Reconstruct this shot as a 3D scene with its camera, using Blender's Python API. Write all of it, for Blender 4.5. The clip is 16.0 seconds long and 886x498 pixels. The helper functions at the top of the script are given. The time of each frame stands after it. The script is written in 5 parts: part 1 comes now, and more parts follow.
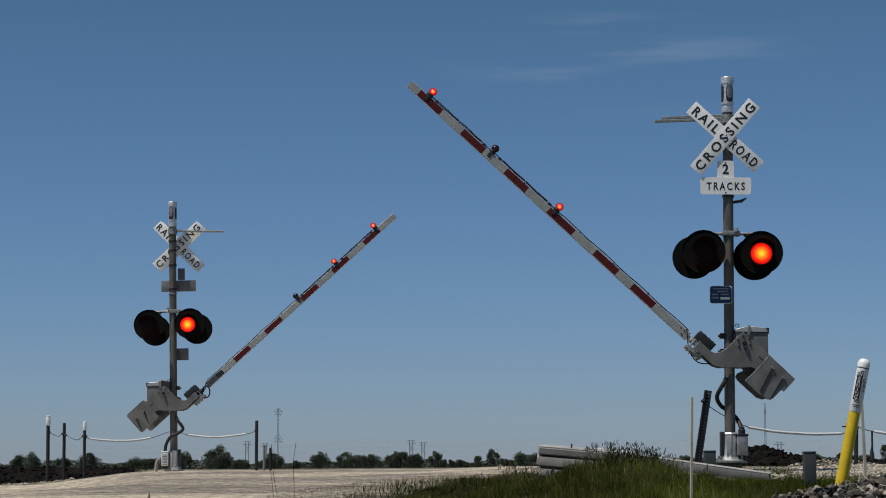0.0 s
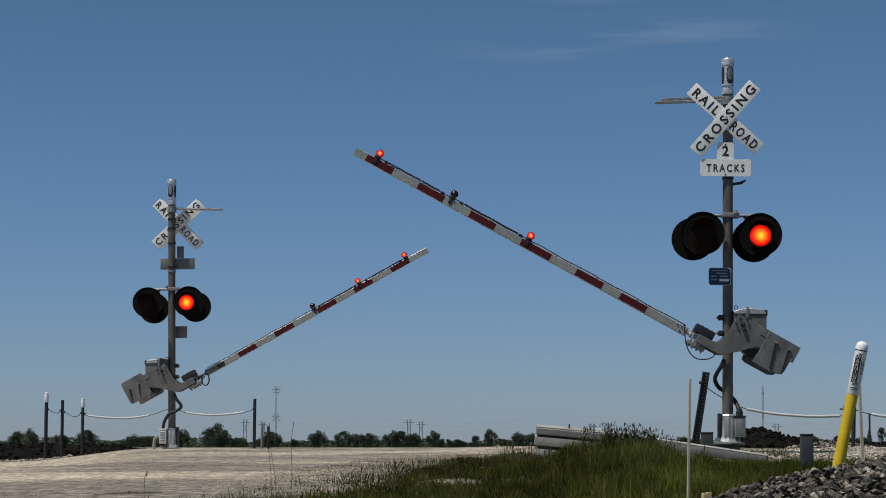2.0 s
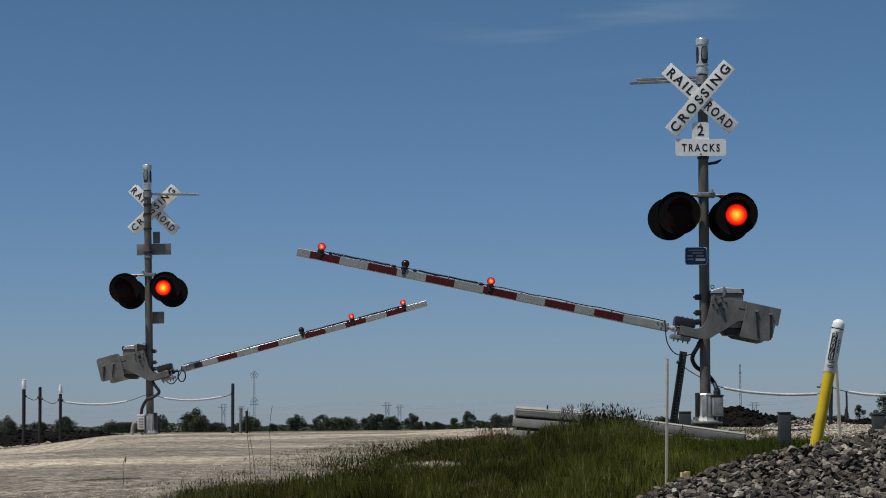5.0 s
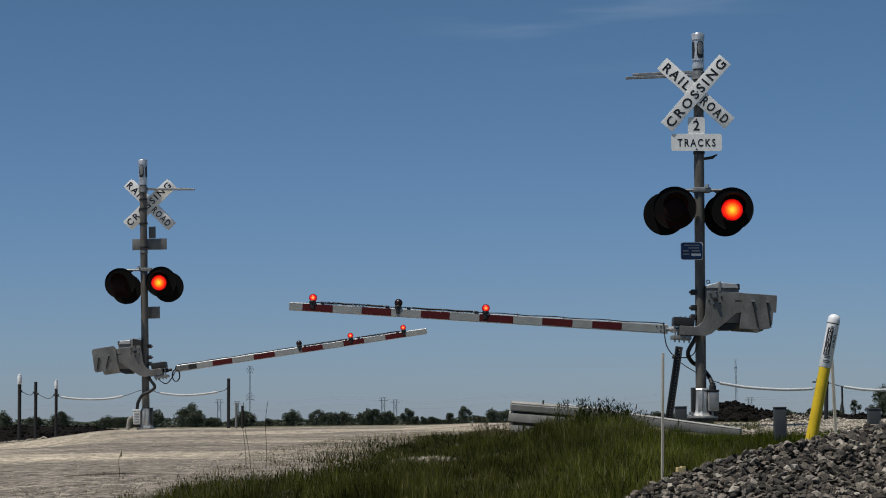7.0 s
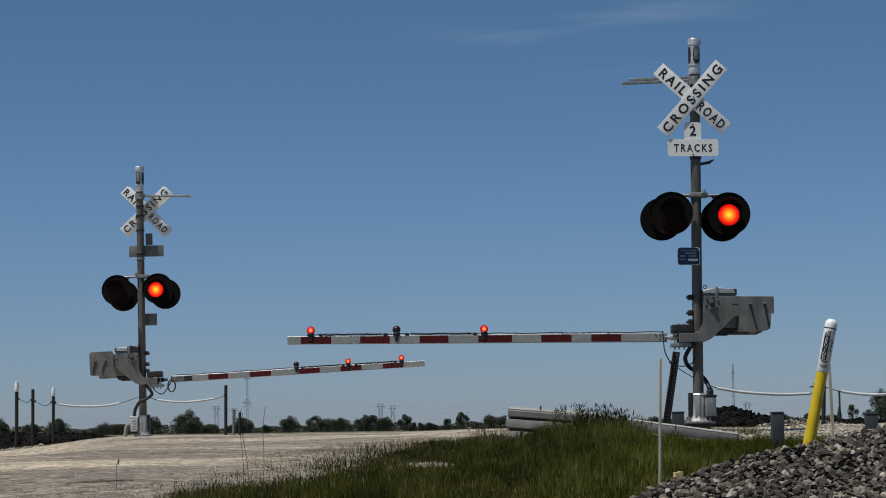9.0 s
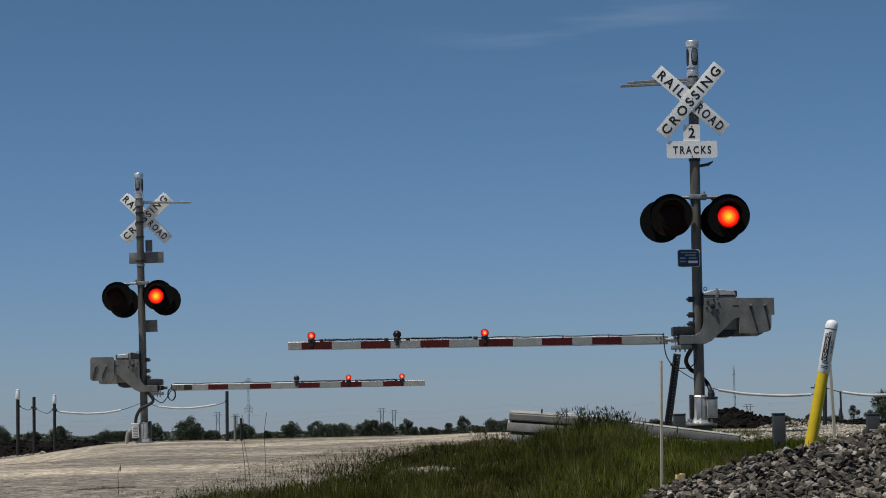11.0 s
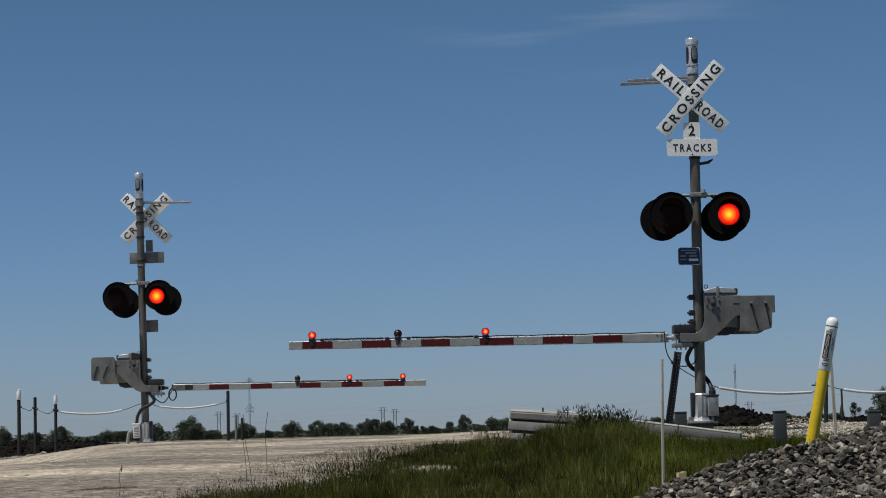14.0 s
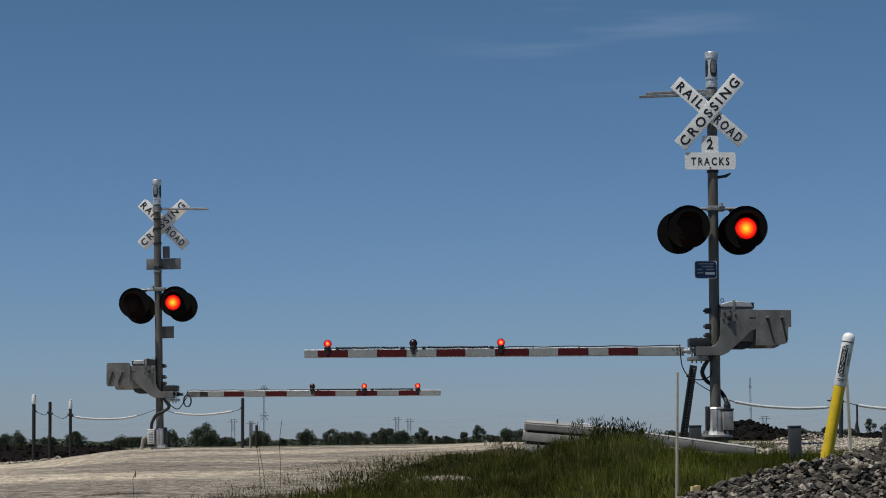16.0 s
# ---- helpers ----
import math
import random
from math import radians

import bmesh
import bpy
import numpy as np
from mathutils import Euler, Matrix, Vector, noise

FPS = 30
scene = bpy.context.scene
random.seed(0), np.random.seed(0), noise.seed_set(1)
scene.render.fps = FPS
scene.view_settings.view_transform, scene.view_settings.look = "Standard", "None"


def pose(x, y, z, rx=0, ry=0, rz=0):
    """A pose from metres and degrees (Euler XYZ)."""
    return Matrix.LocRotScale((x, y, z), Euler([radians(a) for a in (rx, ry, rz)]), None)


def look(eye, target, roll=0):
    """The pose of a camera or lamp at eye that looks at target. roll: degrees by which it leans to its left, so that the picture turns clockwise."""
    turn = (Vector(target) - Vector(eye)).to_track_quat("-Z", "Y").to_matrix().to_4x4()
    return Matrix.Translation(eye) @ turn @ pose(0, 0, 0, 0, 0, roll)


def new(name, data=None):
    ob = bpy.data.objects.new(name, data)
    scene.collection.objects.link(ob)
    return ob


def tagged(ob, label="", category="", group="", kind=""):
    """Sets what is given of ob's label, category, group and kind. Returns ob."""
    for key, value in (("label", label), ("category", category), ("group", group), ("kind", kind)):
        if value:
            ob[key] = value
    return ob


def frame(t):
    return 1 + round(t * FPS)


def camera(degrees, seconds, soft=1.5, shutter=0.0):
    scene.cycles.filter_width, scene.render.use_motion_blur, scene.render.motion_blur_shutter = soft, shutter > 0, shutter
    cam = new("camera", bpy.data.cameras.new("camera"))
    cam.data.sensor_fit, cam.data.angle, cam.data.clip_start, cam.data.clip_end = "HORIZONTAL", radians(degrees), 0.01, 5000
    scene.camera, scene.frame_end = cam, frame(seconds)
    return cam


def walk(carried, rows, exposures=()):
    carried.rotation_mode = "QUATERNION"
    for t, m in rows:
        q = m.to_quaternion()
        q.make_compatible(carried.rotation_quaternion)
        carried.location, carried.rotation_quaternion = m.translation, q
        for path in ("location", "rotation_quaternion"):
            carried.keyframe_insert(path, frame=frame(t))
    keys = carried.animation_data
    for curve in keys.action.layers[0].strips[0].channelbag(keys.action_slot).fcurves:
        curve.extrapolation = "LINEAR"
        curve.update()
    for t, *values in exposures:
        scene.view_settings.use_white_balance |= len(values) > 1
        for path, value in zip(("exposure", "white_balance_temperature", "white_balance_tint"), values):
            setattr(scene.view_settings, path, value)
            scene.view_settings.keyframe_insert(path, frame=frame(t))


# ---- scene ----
# ---- camera: held by a standing person, long lens ----
EYE = (0.0, 0.0, 1.6)
cam = camera(24, 16.0, soft=1.0)
# seconds, yaw, pitch, roll in degrees
PATH = [
    (0.0, 0.868, 5.912, -0.386), (0.5, 0.77, 5.787, -0.473), (1.0, 0.764, 5.662, -0.575),
    (1.5, 0.822, 5.567, -0.216), (2.0, 0.847, 5.356, 0.027), (2.5, 0.638, 5.276, 0.014),
    (3.0, 0.416, 5.092, -0.314), (3.5, 0.314, 5.001, -0.544), (4.0, 0.266, 4.956, -0.573),
    (6.5, 0.126, 4.759, -0.727), (7.0, 0.088, 4.731, -0.647), (7.5, 0.051, 4.716, -0.814),
    (8.0, 0.032, 4.814, -0.658), (8.5, 0.006, 4.88, -0.632), (9.0, 0.0, 4.893, -0.833),
    (11.5, -0.002, 5.017, -1.332), (12.0, 0.0, 5.013, -1.354), (12.5, 0.0, 5.005, -1.4),
    (13.0, 0.0, 4.991, -1.349), (13.5, 0.007, 4.987, -1.449), (14.0, 0.008, 4.976, -1.539),
    (14.5, 0.04, 4.971, -1.269), (15.0, 0.162, 5.006, -1.266), (15.5, 0.31, 5.166, -1.085),
    (16.0, 0.461, 5.262, -0.731),
]


def held(yaw, pitch, roll):
    return pose(*EYE, 90 + pitch, 0, yaw) @ pose(0, 0, 0, 0, 0, roll)


walk(cam, [(t, held(a, b, c)) for t, a, b, c in PATH], exposures=[(0.0, 0.0), (16.0, 0.0)])

# ---- world and sun ----
SUN_TO = Vector((-0.311, -0.210, 0.927)).normalized()
world = bpy.data.worlds.new("sky")
scene.world = world
world.use_nodes = True
wn, wl = world.node_tree.nodes, world.node_tree.links
wn.clear()
sky = wn.new("ShaderNodeTexSky")
sky.sky_type = "NISHITA"
sky.sun_disc = False
sky.sun_elevation = math.asin(SUN_TO.z)
sky.sun_rotation = math.atan2(SUN_TO.x, SUN_TO.y)
sky.altitude, sky.air_density, sky.dust_density, sky.ozone_density = 200, 1.0, 0.2, 2.5
# thin cirrus wisps
tc = wn.new("ShaderNodeTexCoord")
mp = wn.new("ShaderNodeMapping")
mp.inputs["Scale"].default_value = (6.0, 6.0, 60.0)
mp.inputs["Rotation"].default_value = (0.0, radians(4), 0.0)
mp.inputs["Location"].default_value = (-0.23, 0.0, -1.45)
cn = wn.new("ShaderNodeTexNoise")
cn.inputs["Scale"].default_value, cn.inputs["Detail"].default_value = 1.6, 6.0
cr = wn.new("ShaderNodeValToRGB")
cr.color_ramp.elements[0].position, cr.color_ramp.elements[1].position = 0.50, 0.72
cr.color_ramp.elements[1].color = (0.23, 0.23, 0.23, 1)
cm = wn.new("ShaderNodeMixRGB")
cm.inputs[2].default_value = (3.2, 4.1, 5.6, 1)
# a clear, deep blue: the sky's own gradient, filtered
sx = wn.new("ShaderNodeSeparateXYZ")
gr = wn.new("ShaderNodeValToRGB")
gr.color_ramp.elements[0].position, gr.color_ramp.elements[1].position = 0.0, 0.24
gr.color_ramp.elements[0].color, gr.color_ramp.elements[1].color = (0.420, 0.540, 0.853, 1), (0.368, 0.528, 0.614, 1)
hs = wn.new("ShaderNodeMixRGB")
hs.blend_type = "MULTIPLY"
hs.inputs[0].default_value = 1.0
bg = wn.new("ShaderNodeBackground")
bg.inputs["Strength"].default_value = 0.0862
out = wn.new("ShaderNodeOutputWorld")
wl.new(tc.outputs["Generated"], mp.inputs[0])
wl.new(mp.outputs[0], cn.inputs["Vector"])
wl.new(cn.outputs[0], cr.inputs[0])
# the wisps keep to one quarter of the sky
dv = wn.new("ShaderNodeVectorMath")
dv.operation = "DISTANCE"
dv.inputs[1].default_value = (0.075, 0.980, 0.580)
flat = wn.new("ShaderNodeVectorMath")
flat.operation = "MULTIPLY"
flat.inputs[1].default_value = (1.0, 1.0, 3.0)
dm = wn.new("ShaderNodeMapRange")
dm.interpolation_type = "SMOOTHSTEP"
dm.inputs[1].default_value, dm.inputs[2].default_value, dm.inputs[3].default_value, dm.inputs[4].default_value = 0.03, 0.11, 1.0, 0.0
wm = wn.new("ShaderNodeMath")
wm.operation = "MULTIPLY"
wl.new(tc.outputs["Generated"], flat.inputs[0])
wl.new(flat.outputs[0], dv.inputs[0])
wl.new(dv.outputs["Value"], dm.inputs[0])
wl.new(cr.outputs[0], wm.inputs[0])
wl.new(dm.outputs[0], wm.inputs[1])
wl.new(wm.outputs[0], cm.inputs[0])
wl.new(tc.outputs["Generated"], sx.inputs[0])
wl.new(sx.outputs["Z"], gr.inputs[0])
wl.new(gr.outputs[0], hs.inputs[2])
wl.new(sky.outputs[0], hs.inputs[1])
wl.new(hs.outputs[0], cm.inputs[1])
wl.new(cm.outputs[0], bg.inputs[0])
wl.new(bg.outputs[0], out.inputs[0])

sun_data = bpy.data.lights.new("sun", "SUN")
sun_data.energy, sun_data.angle, sun_data.color = 4.0, radians(0.53), (1.0, 0.95, 0.87)
sun = new("sun", sun_data)
sun.matrix_world = look(SUN_TO * 60, (0, 0, 0))


# ---- materials ----
def mat(name, base, rough=0.6, metal=0.0, var=0.25, scale=8.0, fine=90.0, bump=0.15, second=None, blot=0.5,
        island=None, bump_dist=0.01, stretch=(1, 1, 1), spec=0.5):
    """A surface with colour variation at two scales and fine relief. second: the colour of stains. island: 'object' or 'mesh', per-piece shades."""
    m = bpy.data.materials.new(name)
    m.use_nodes = True
    n, l = m.node_tree.nodes, m.node_tree.links
    b = n["Principled BSDF"]
    b.inputs["Metallic"].default_value = metal
    b.inputs["Specular IOR Level"].default_value = spec
    co = n.new("ShaderNodeTexCoord")
    ma = n.new("ShaderNodeMapping")
    ma.inputs["Scale"].default_value = stretch
    l.new(co.outputs["Object"], ma.inputs[0])
    big = n.new("ShaderNodeTexNoise")
    big.inputs["Scale"].default_value, big.inputs["Detail"].default_value = scale, 5
    small = n.new("ShaderNodeTexNoise")
    small.inputs["Scale"].default_value, small.inputs["Detail"].default_value = fine, 4
    l.new(ma.outputs[0], big.inputs["Vector"])
    l.new(ma.outputs[0], small.inputs["Vector"])
    ramp = n.new("ShaderNodeValToRGB")
    ramp.color_ramp.elements[0].position, ramp.color_ramp.elements[1].position = 0.5 - 0.28 * blot, 0.5 + 0.28 * blot
    ramp.color_ramp.elements[0].color = (*(second or [c * (1 - var) for c in base]), 1)
    ramp.color_ramp.elements[1].color = (*base, 1)
    l.new(big.outputs[0], ramp.inputs[0])
    mr = n.new("ShaderNodeMapRange")
    mr.inputs[1].default_value, mr.inputs[2].default_value = 0.3, 0.7
    mr.inputs[3].default_value, mr.inputs[4].default_value = 1 - var, 1 + var * 0.6
    l.new(small.outputs[0], mr.inputs[0])
    mul = n.new("ShaderNodeVectorMath")
    mul.operation = "SCALE"
    l.new(ramp.outputs[0], mul.inputs[0])
    l.new(mr.outputs[0], mul.inputs["Scale"])
    colour = mul.outputs[0]
    if island:
        if island[0] == "object":
            rnd = n.new("ShaderNodeObjectInfo").outputs["Random"]
        else:
            rnd = n.new("ShaderNodeNewGeometry").outputs["Random Per Island"]
        r2 = n.new("ShaderNodeValToRGB")
        r2.color_ramp.interpolation = "LINEAR"
        stops = island[1]
        els = r2.color_ramp.elements
        while len(els) < len(stops):
            els.new(0.5)
        for e, (p, c) in zip(els, stops):
            e.position, e.color = p, (*c, 1)
        l.new(rnd, r2.inputs[0])
        m2 = n.new("ShaderNodeVectorMath")
        m2.operation = "MULTIPLY"
        l.new(colour, m2.inputs[0])
        l.new(r2.outputs[0], m2.inputs[1])
        colour = m2.outputs[0]
    l.new(colour, b.inputs["Base Color"])
    rr = n.new("ShaderNodeMapRange")
    rr.inputs[3].default_value, rr.inputs[4].default_value = max(0.05, rough - 0.1), min(1, rough + 0.12)
    l.new(big.outputs[0], rr.inputs[0])
    l.new(rr.outputs[0], b.inputs["Roughness"])
    if bump:
        bp = n.new("ShaderNodeBump")
        bp.inputs["Strength"].default_value, bp.inputs["Distance"].default_value = bump, bump_dist
        l.new(small.outputs[0], bp.inputs["Height"])
        l.new(bp.outputs[0], b.inputs["Normal"])
    return m


def glow(name, centre, edge, strength, radius):
    """A lit lamp: it gives off light, hotter in the middle."""
    m = bpy.data.materials.new(name)
    m.use_nodes = True
    n, l = m.node_tree.nodes, m.node_tree.links
    b = n["Principled BSDF"]
    b.inputs["Base Color"].default_value = (0.25, 0.01, 0.01, 1)
    co = n.new("ShaderNodeTexCoord")
    ln = n.new("ShaderNodeVectorMath")
    ln.operation = "LENGTH"
    flat = n.new("ShaderNodeVectorMath")
    flat.operation = "MULTIPLY"
    flat.inputs[1].default_value = (1, 0, 1)
    l.new(co.outputs["Object"], flat.inputs[0])
    l.new(flat.outputs[0], ln.inputs[0])
    no = n.new("ShaderNodeTexNoise")
    no.inputs["Scale"].default_value = 60 * 0.15 / radius
    l.new(co.outputs["Object"], no.inputs["Vector"])
    ad = n.new("ShaderNodeMath")
    ad.operation = "MULTIPLY_ADD"
    ad.inputs[1].default_value = 0.35 * radius
    l.new(no.outputs[0], ad.inputs[0])
    l.new(ln.outputs["Value"], ad.inputs[2])
    ra = n.new("ShaderNodeValToRGB")
    mr = n.new("ShaderNodeMapRange")
    mr.inputs[1].default_value, mr.inputs[2].default_value = 0.1 * radius, 1.12 * radius
    l.new(ad.outputs[0], mr.inputs[0])
    l.new(mr.outputs[0], ra.inputs[0])
    ra.color_ramp.elements[0].color, ra.color_ramp.elements[1].color = (*centre, 1), (*edge, 1)
    ra.color_ramp.elements[0].position = 0.16
    mid = ra.color_ramp.elements.new(0.5)
    mid.color = (1.0, centre[1] * 0.3, centre[2] * 0.4, 1)
    rim = ra.color_ramp.elements.new(0.78)
    rim.color = (0.8, centre[1] * 0.03, centre[2] * 0.1, 1)
    b.inputs["Specular IOR Level"].default_value = 0.15
    l.new(ra.outputs[0], b.inputs["Emission Color"])
    b.inputs["Emission Strength"].default_value = strength
    b.inputs["Roughness"].default_value = 0.3
    return m


def leaf_mat(name, stops, rough=0.55):
    m = bpy.data.materials.new(name)
    m.use_nodes = True
    n, l = m.node_tree.nodes, m.node_tree.links
    b = n["Principled BSDF"]
    ge = n.new("ShaderNodeNewGeometry")
    ra = n.new("ShaderNodeValToRGB")
    els = ra.color_ramp.elements
    while len(els) < len(stops):
        els.new(0.5)
    for e, (p, c) in zip(els, stops):
        e.position, e.color = p, (*c, 1)
    l.new(ge.outputs["Random Per Island"], ra.inputs[0])
    no = n.new("ShaderNodeTexNoise")
    no.inputs["Scale"].default_value = 1.5
    l.new(ge.outputs["Position"], no.inputs["Vector"])
    mr = n.new("ShaderNodeMapRange")
    mr.inputs[1].default_value, mr.inputs[2].default_value, mr.inputs[3].default_value, mr.inputs[4].default_value = 0.35, 0.65, 0.42, 1.5
    no2 = n.new("ShaderNodeTexNoise")
    no2.inputs["Scale"].default_value, no2.inputs["Detail"].default_value = 5.0, 3.0
    l.new(ge.outputs["Position"], no2.inputs["Vector"])
    av = n.new("ShaderNodeMath")
    av.operation = "MULTIPLY_ADD"
    av.inputs[1].default_value, av.inputs[2].default_value = 0.8, -0.40
    l.new(no2.outputs[0], av.inputs[0])
    su = n.new("ShaderNodeMath")
    l.new(av.outputs[0], su.inputs[0])
    l.new(no.outputs[0], su.inputs[1])
    l.new(su.outputs[0], mr.inputs[0])
    sc = n.new("ShaderNodeVectorMath")
    sc.operation = "SCALE"
    l.new(ra.outputs[0], sc.inputs[0])
    l.new(mr.outputs[0], sc.inputs["Scale"])
    l.new(sc.outputs[0], b.inputs["Base Color"])
    b.inputs["Roughness"].default_value = rough
    b.inputs["Specular IOR Level"].default_value = 0.04
    tr = n.new("ShaderNodeBsdfTranslucent")
    l.new(sc.outputs[0], tr.inputs[0])
    mx = n.new("ShaderNodeMixShader")
    mx.inputs[0].default_value = 0.38
    l.new(b.outputs[0], mx.inputs[1])
    l.new(tr.outputs[0], mx.inputs[2])
    l.new(mx.outputs[0], n["Material Output"].inputs[0])
    return m


def road_mat(name):
    """Crushed limestone: pale sandy bands, grey worn wheel tracks, patches of coarser pebbles."""
    m = bpy.data.materials.new(name)
    m.use_nodes = True
    n, l = m.node_tree.nodes, m.node_tree.links
    b = n["Principled BSDF"]
    b.inputs["Roughness"].default_value, b.inputs["Specular IOR Level"].default_value = 0.95, 0.12
    co = n.new("ShaderNodeTexCoord")

    def tex(scale, detail, stretch, distort=0.0):
        ma = n.new("ShaderNodeMapping")
        ma.inputs["Scale"].default_value = stretch
        ma.inputs["Rotation"].default_value = (0, 0, radians(24))
        l.new(co.outputs["Object"], ma.inputs[0])
        no = n.new("ShaderNodeTexNoise")
        no.inputs["Scale"].default_value, no.inputs["Detail"].default_value, no.inputs["Distortion"].default_value = scale, detail, distort
        l.new(ma.outputs[0], no.inputs["Vector"])
        return no.outputs[0]

    def between(v, lo, hi, a, c):
        mr = n.new("ShaderNodeMapRange")
        mr.inputs[1].default_value, mr.inputs[2].default_value, mr.inputs[3].default_value, mr.inputs[4].default_value = lo, hi, a, c
        l.new(v, mr.inputs[0])
        return mr.outputs[0]

    def mix(f, a, c):
        mx = n.new("ShaderNodeMixRGB")
        l.new(f, mx.inputs[0])
        for k, v in ((1, a), (2, c)):
            if isinstance(v, tuple):
                mx.inputs[k].default_value = (*v, 1)
            else:
                l.new(v, mx.inputs[k])
        return mx.outputs[0]

    bands = tex(0.8, 7, (0.28, 0.34, 1), 0.9)
    ruts = tex(1.3, 6, (0.5, 0.9, 1), 0.7)
    lumps = tex(7.0, 5, (0.8, 1.0, 1))
    vo = n.new("ShaderNodeTexVoronoi")
    vo.inputs["Scale"].default_value = 24.0
    l.new(co.outputs["Object"], vo.inputs["Vector"])
    sand = mix(between(bands, 0.42, 0.60, 0, 1), (0.235, 0.206, 0.170), (0.515, 0.443, 0.338))
    worn = mix(between(ruts, 0.60, 0.70, 0, 0.6), sand, (0.14, 0.122, 0.10))
    sc = n.new("ShaderNodeVectorMath")
    sc.operation = "SCALE"
    l.new(worn, sc.inputs[0])
    l.new(between(lumps, 0.3, 0.7, 0.5, 1.36), sc.inputs["Scale"])
    sp = n.new("ShaderNodeSeparateColor")
    l.new(vo.outputs["Color"], sp.inputs[0])
    s2 = n.new("ShaderNodeVectorMath")
    s2.operation = "SCALE"
    l.new(sc.outputs[0], s2.inputs[0])
    l.new(between(sp.outputs[0], 0.0, 1.0, 0.5, 1.36), s2.inputs["Scale"])
    l.new(s2.outputs[0], b.inputs["Base Color"])
    bp = n.new("ShaderNodeBump")
    bp.inputs["Strength"].default_value, bp.inputs["Distance"].default_value = 1.0, 0.06
    l.new(lumps, bp.inputs["Height"])
    b2 = n.new("ShaderNodeBump")
    b2.inputs["Strength"].default_value, b2.inputs["Distance"].default_value = 0.9, -0.02
    l.new(vo.outputs["Distance"], b2.inputs["Height"])
    l.new(bp.outputs[0], b2.inputs["Normal"])
    l.new(b2.outputs[0], b.inputs["Normal"])
    return m


GALV = mat("galvanised_steel", (0.36, 0.36, 0.35), 0.5, 0.6, 0.22, 14, 120, 0.1, second=(0.24, 0.24, 0.23))
POLE = mat("weathered_aluminium_pole", (0.150, 0.139, 0.122), 0.55, 0.2, 0.2, 5, 80, 0.08, second=(0.090, 0.082, 0.072), stretch=(3, 3, 0.7))
PLATE = mat("grey_painted_plate", (0.235, 0.232, 0.222), 0.46, 0.25, 0.18, 5.5, 60, 0.08, second=(0.105, 0.102, 0.093), blot=1.0, spec=0.4, stretch=(1, 1, 0.55))
ALU = mat("bare_aluminium", (0.52, 0.52, 0.51), 0.42, 0.5, 0.15, 10, 90, 0.06)
SLEEVE = mat("bright_galvanised_sleeve", (0.74, 0.74, 0.74), 0.36, 0.55, 0.2, 16, 90, 0.06, second=(0.50, 0.51, 0.52))
WHITE = mat("white_sign_sheeting", (0.88, 0.88, 0.86), 0.45, 0, 0.06, 4, 60, 0.03, second=(0.80, 0.80, 0.78))
BLACK = mat("black_lettering", (0.012, 0.012, 0.013), 0.5, 0, 0.1)
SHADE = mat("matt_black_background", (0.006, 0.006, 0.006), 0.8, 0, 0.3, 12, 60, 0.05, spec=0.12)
HOOD = mat("satin_black_hood", (0.010, 0.009, 0.009), 0.6, 0, 0.2, 12, 60, 0.05, spec=0.2)
DARK = mat("dark_metal", (0.035, 0.035, 0.036), 0.5, 0.3, 0.3, 14, 80, 0.1)
RUBBER = mat("black_rubber_hose", (0.012, 0.012, 0.013), 0.6, 0, 0.2)
ARMW = mat("white_arm_sheeting", (0.32, 0.33, 0.315), 0.4, 0, 0.12, 5, 50, 0.03, second=(0.27, 0.28, 0.265))
ARMR = mat("red_arm_sheeting", (0.090, 0.009, 0.010), 0.5, 0, 0.15, 6, 50, 0.03, second=(0.074, 0.007, 0.008), spec=0.25)
BLUE = mat("blue_sign_sheeting", (0.009, 0.042, 0.13), 0.5, 0, 0.15, 8, 60, 0.03)
UNLIT = mat("unlit_red_lens", (0.012, 0.0015, 0.0015), 0.6, 0, 0.3, 30, 120, 0.05, spec=0.15)
UNLIT2 = mat("unlit_red_globe", (0.022, 0.003, 0.003), 0.35, 0, 0.3, 30, 120, 0.05)
LIT = glow("lit_red_lens", (1.0, 0.46, 0.02), (0.35, 0.001, 0.001), 1.6, 0.15)
LIT2 = glow("lit_red_globe", (1.0, 0.46, 0.10), (0.34, 0.003, 0.005), 1.5, 0.042)
YELLOW = mat("yellow_plastic", (0.72, 0.50, 0.012), 0.4, 0, 0.08, 6, 60, 0.03, second=(0.6, 0.42, 0.012))
WPLAST = mat("white_plastic", (0.85, 0.86, 0.86), 0.4, 0, 0.06, 8, 60, 0.02)
PVC = mat("white_cable_sleeve", (0.6, 0.62, 0.62), 0.5, 0, 0.1, 6, 50, 0.03)
LATH = mat("pale_lath_wood", (0.60, 0.55, 0.45), 0.75, 0, 0.2, 6, 60, 0.2, second=(0.48, 0.43, 0.34), stretch=(4, 4, 0.4))
PEG = mat("yellowed_peg_wood", (0.62, 0.50, 0.24), 0.75, 0, 0.2, 12, 80, 0.2, second=(0.48, 0.37, 0.17))
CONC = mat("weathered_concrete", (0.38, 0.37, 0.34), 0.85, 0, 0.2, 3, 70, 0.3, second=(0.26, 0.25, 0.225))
# Shade of the concrete fronts put into the colour; also the far post's grey.
CONCD = mat("shaded_side_and_post_grey", (0.25, 0.245, 0.23), 0.85, 0, 0.2, 3, 70, 0.3, second=(0.17, 0.165, 0.15))
STUB = mat("grey_pedestal_paint", (0.046, 0.052, 0.056), 0.7, 0, 0.12, 5, 60, 0.08)
WIRE = mat("steel_cable", (0.08, 0.08, 0.08), 0.5, 0.5, 0.2)
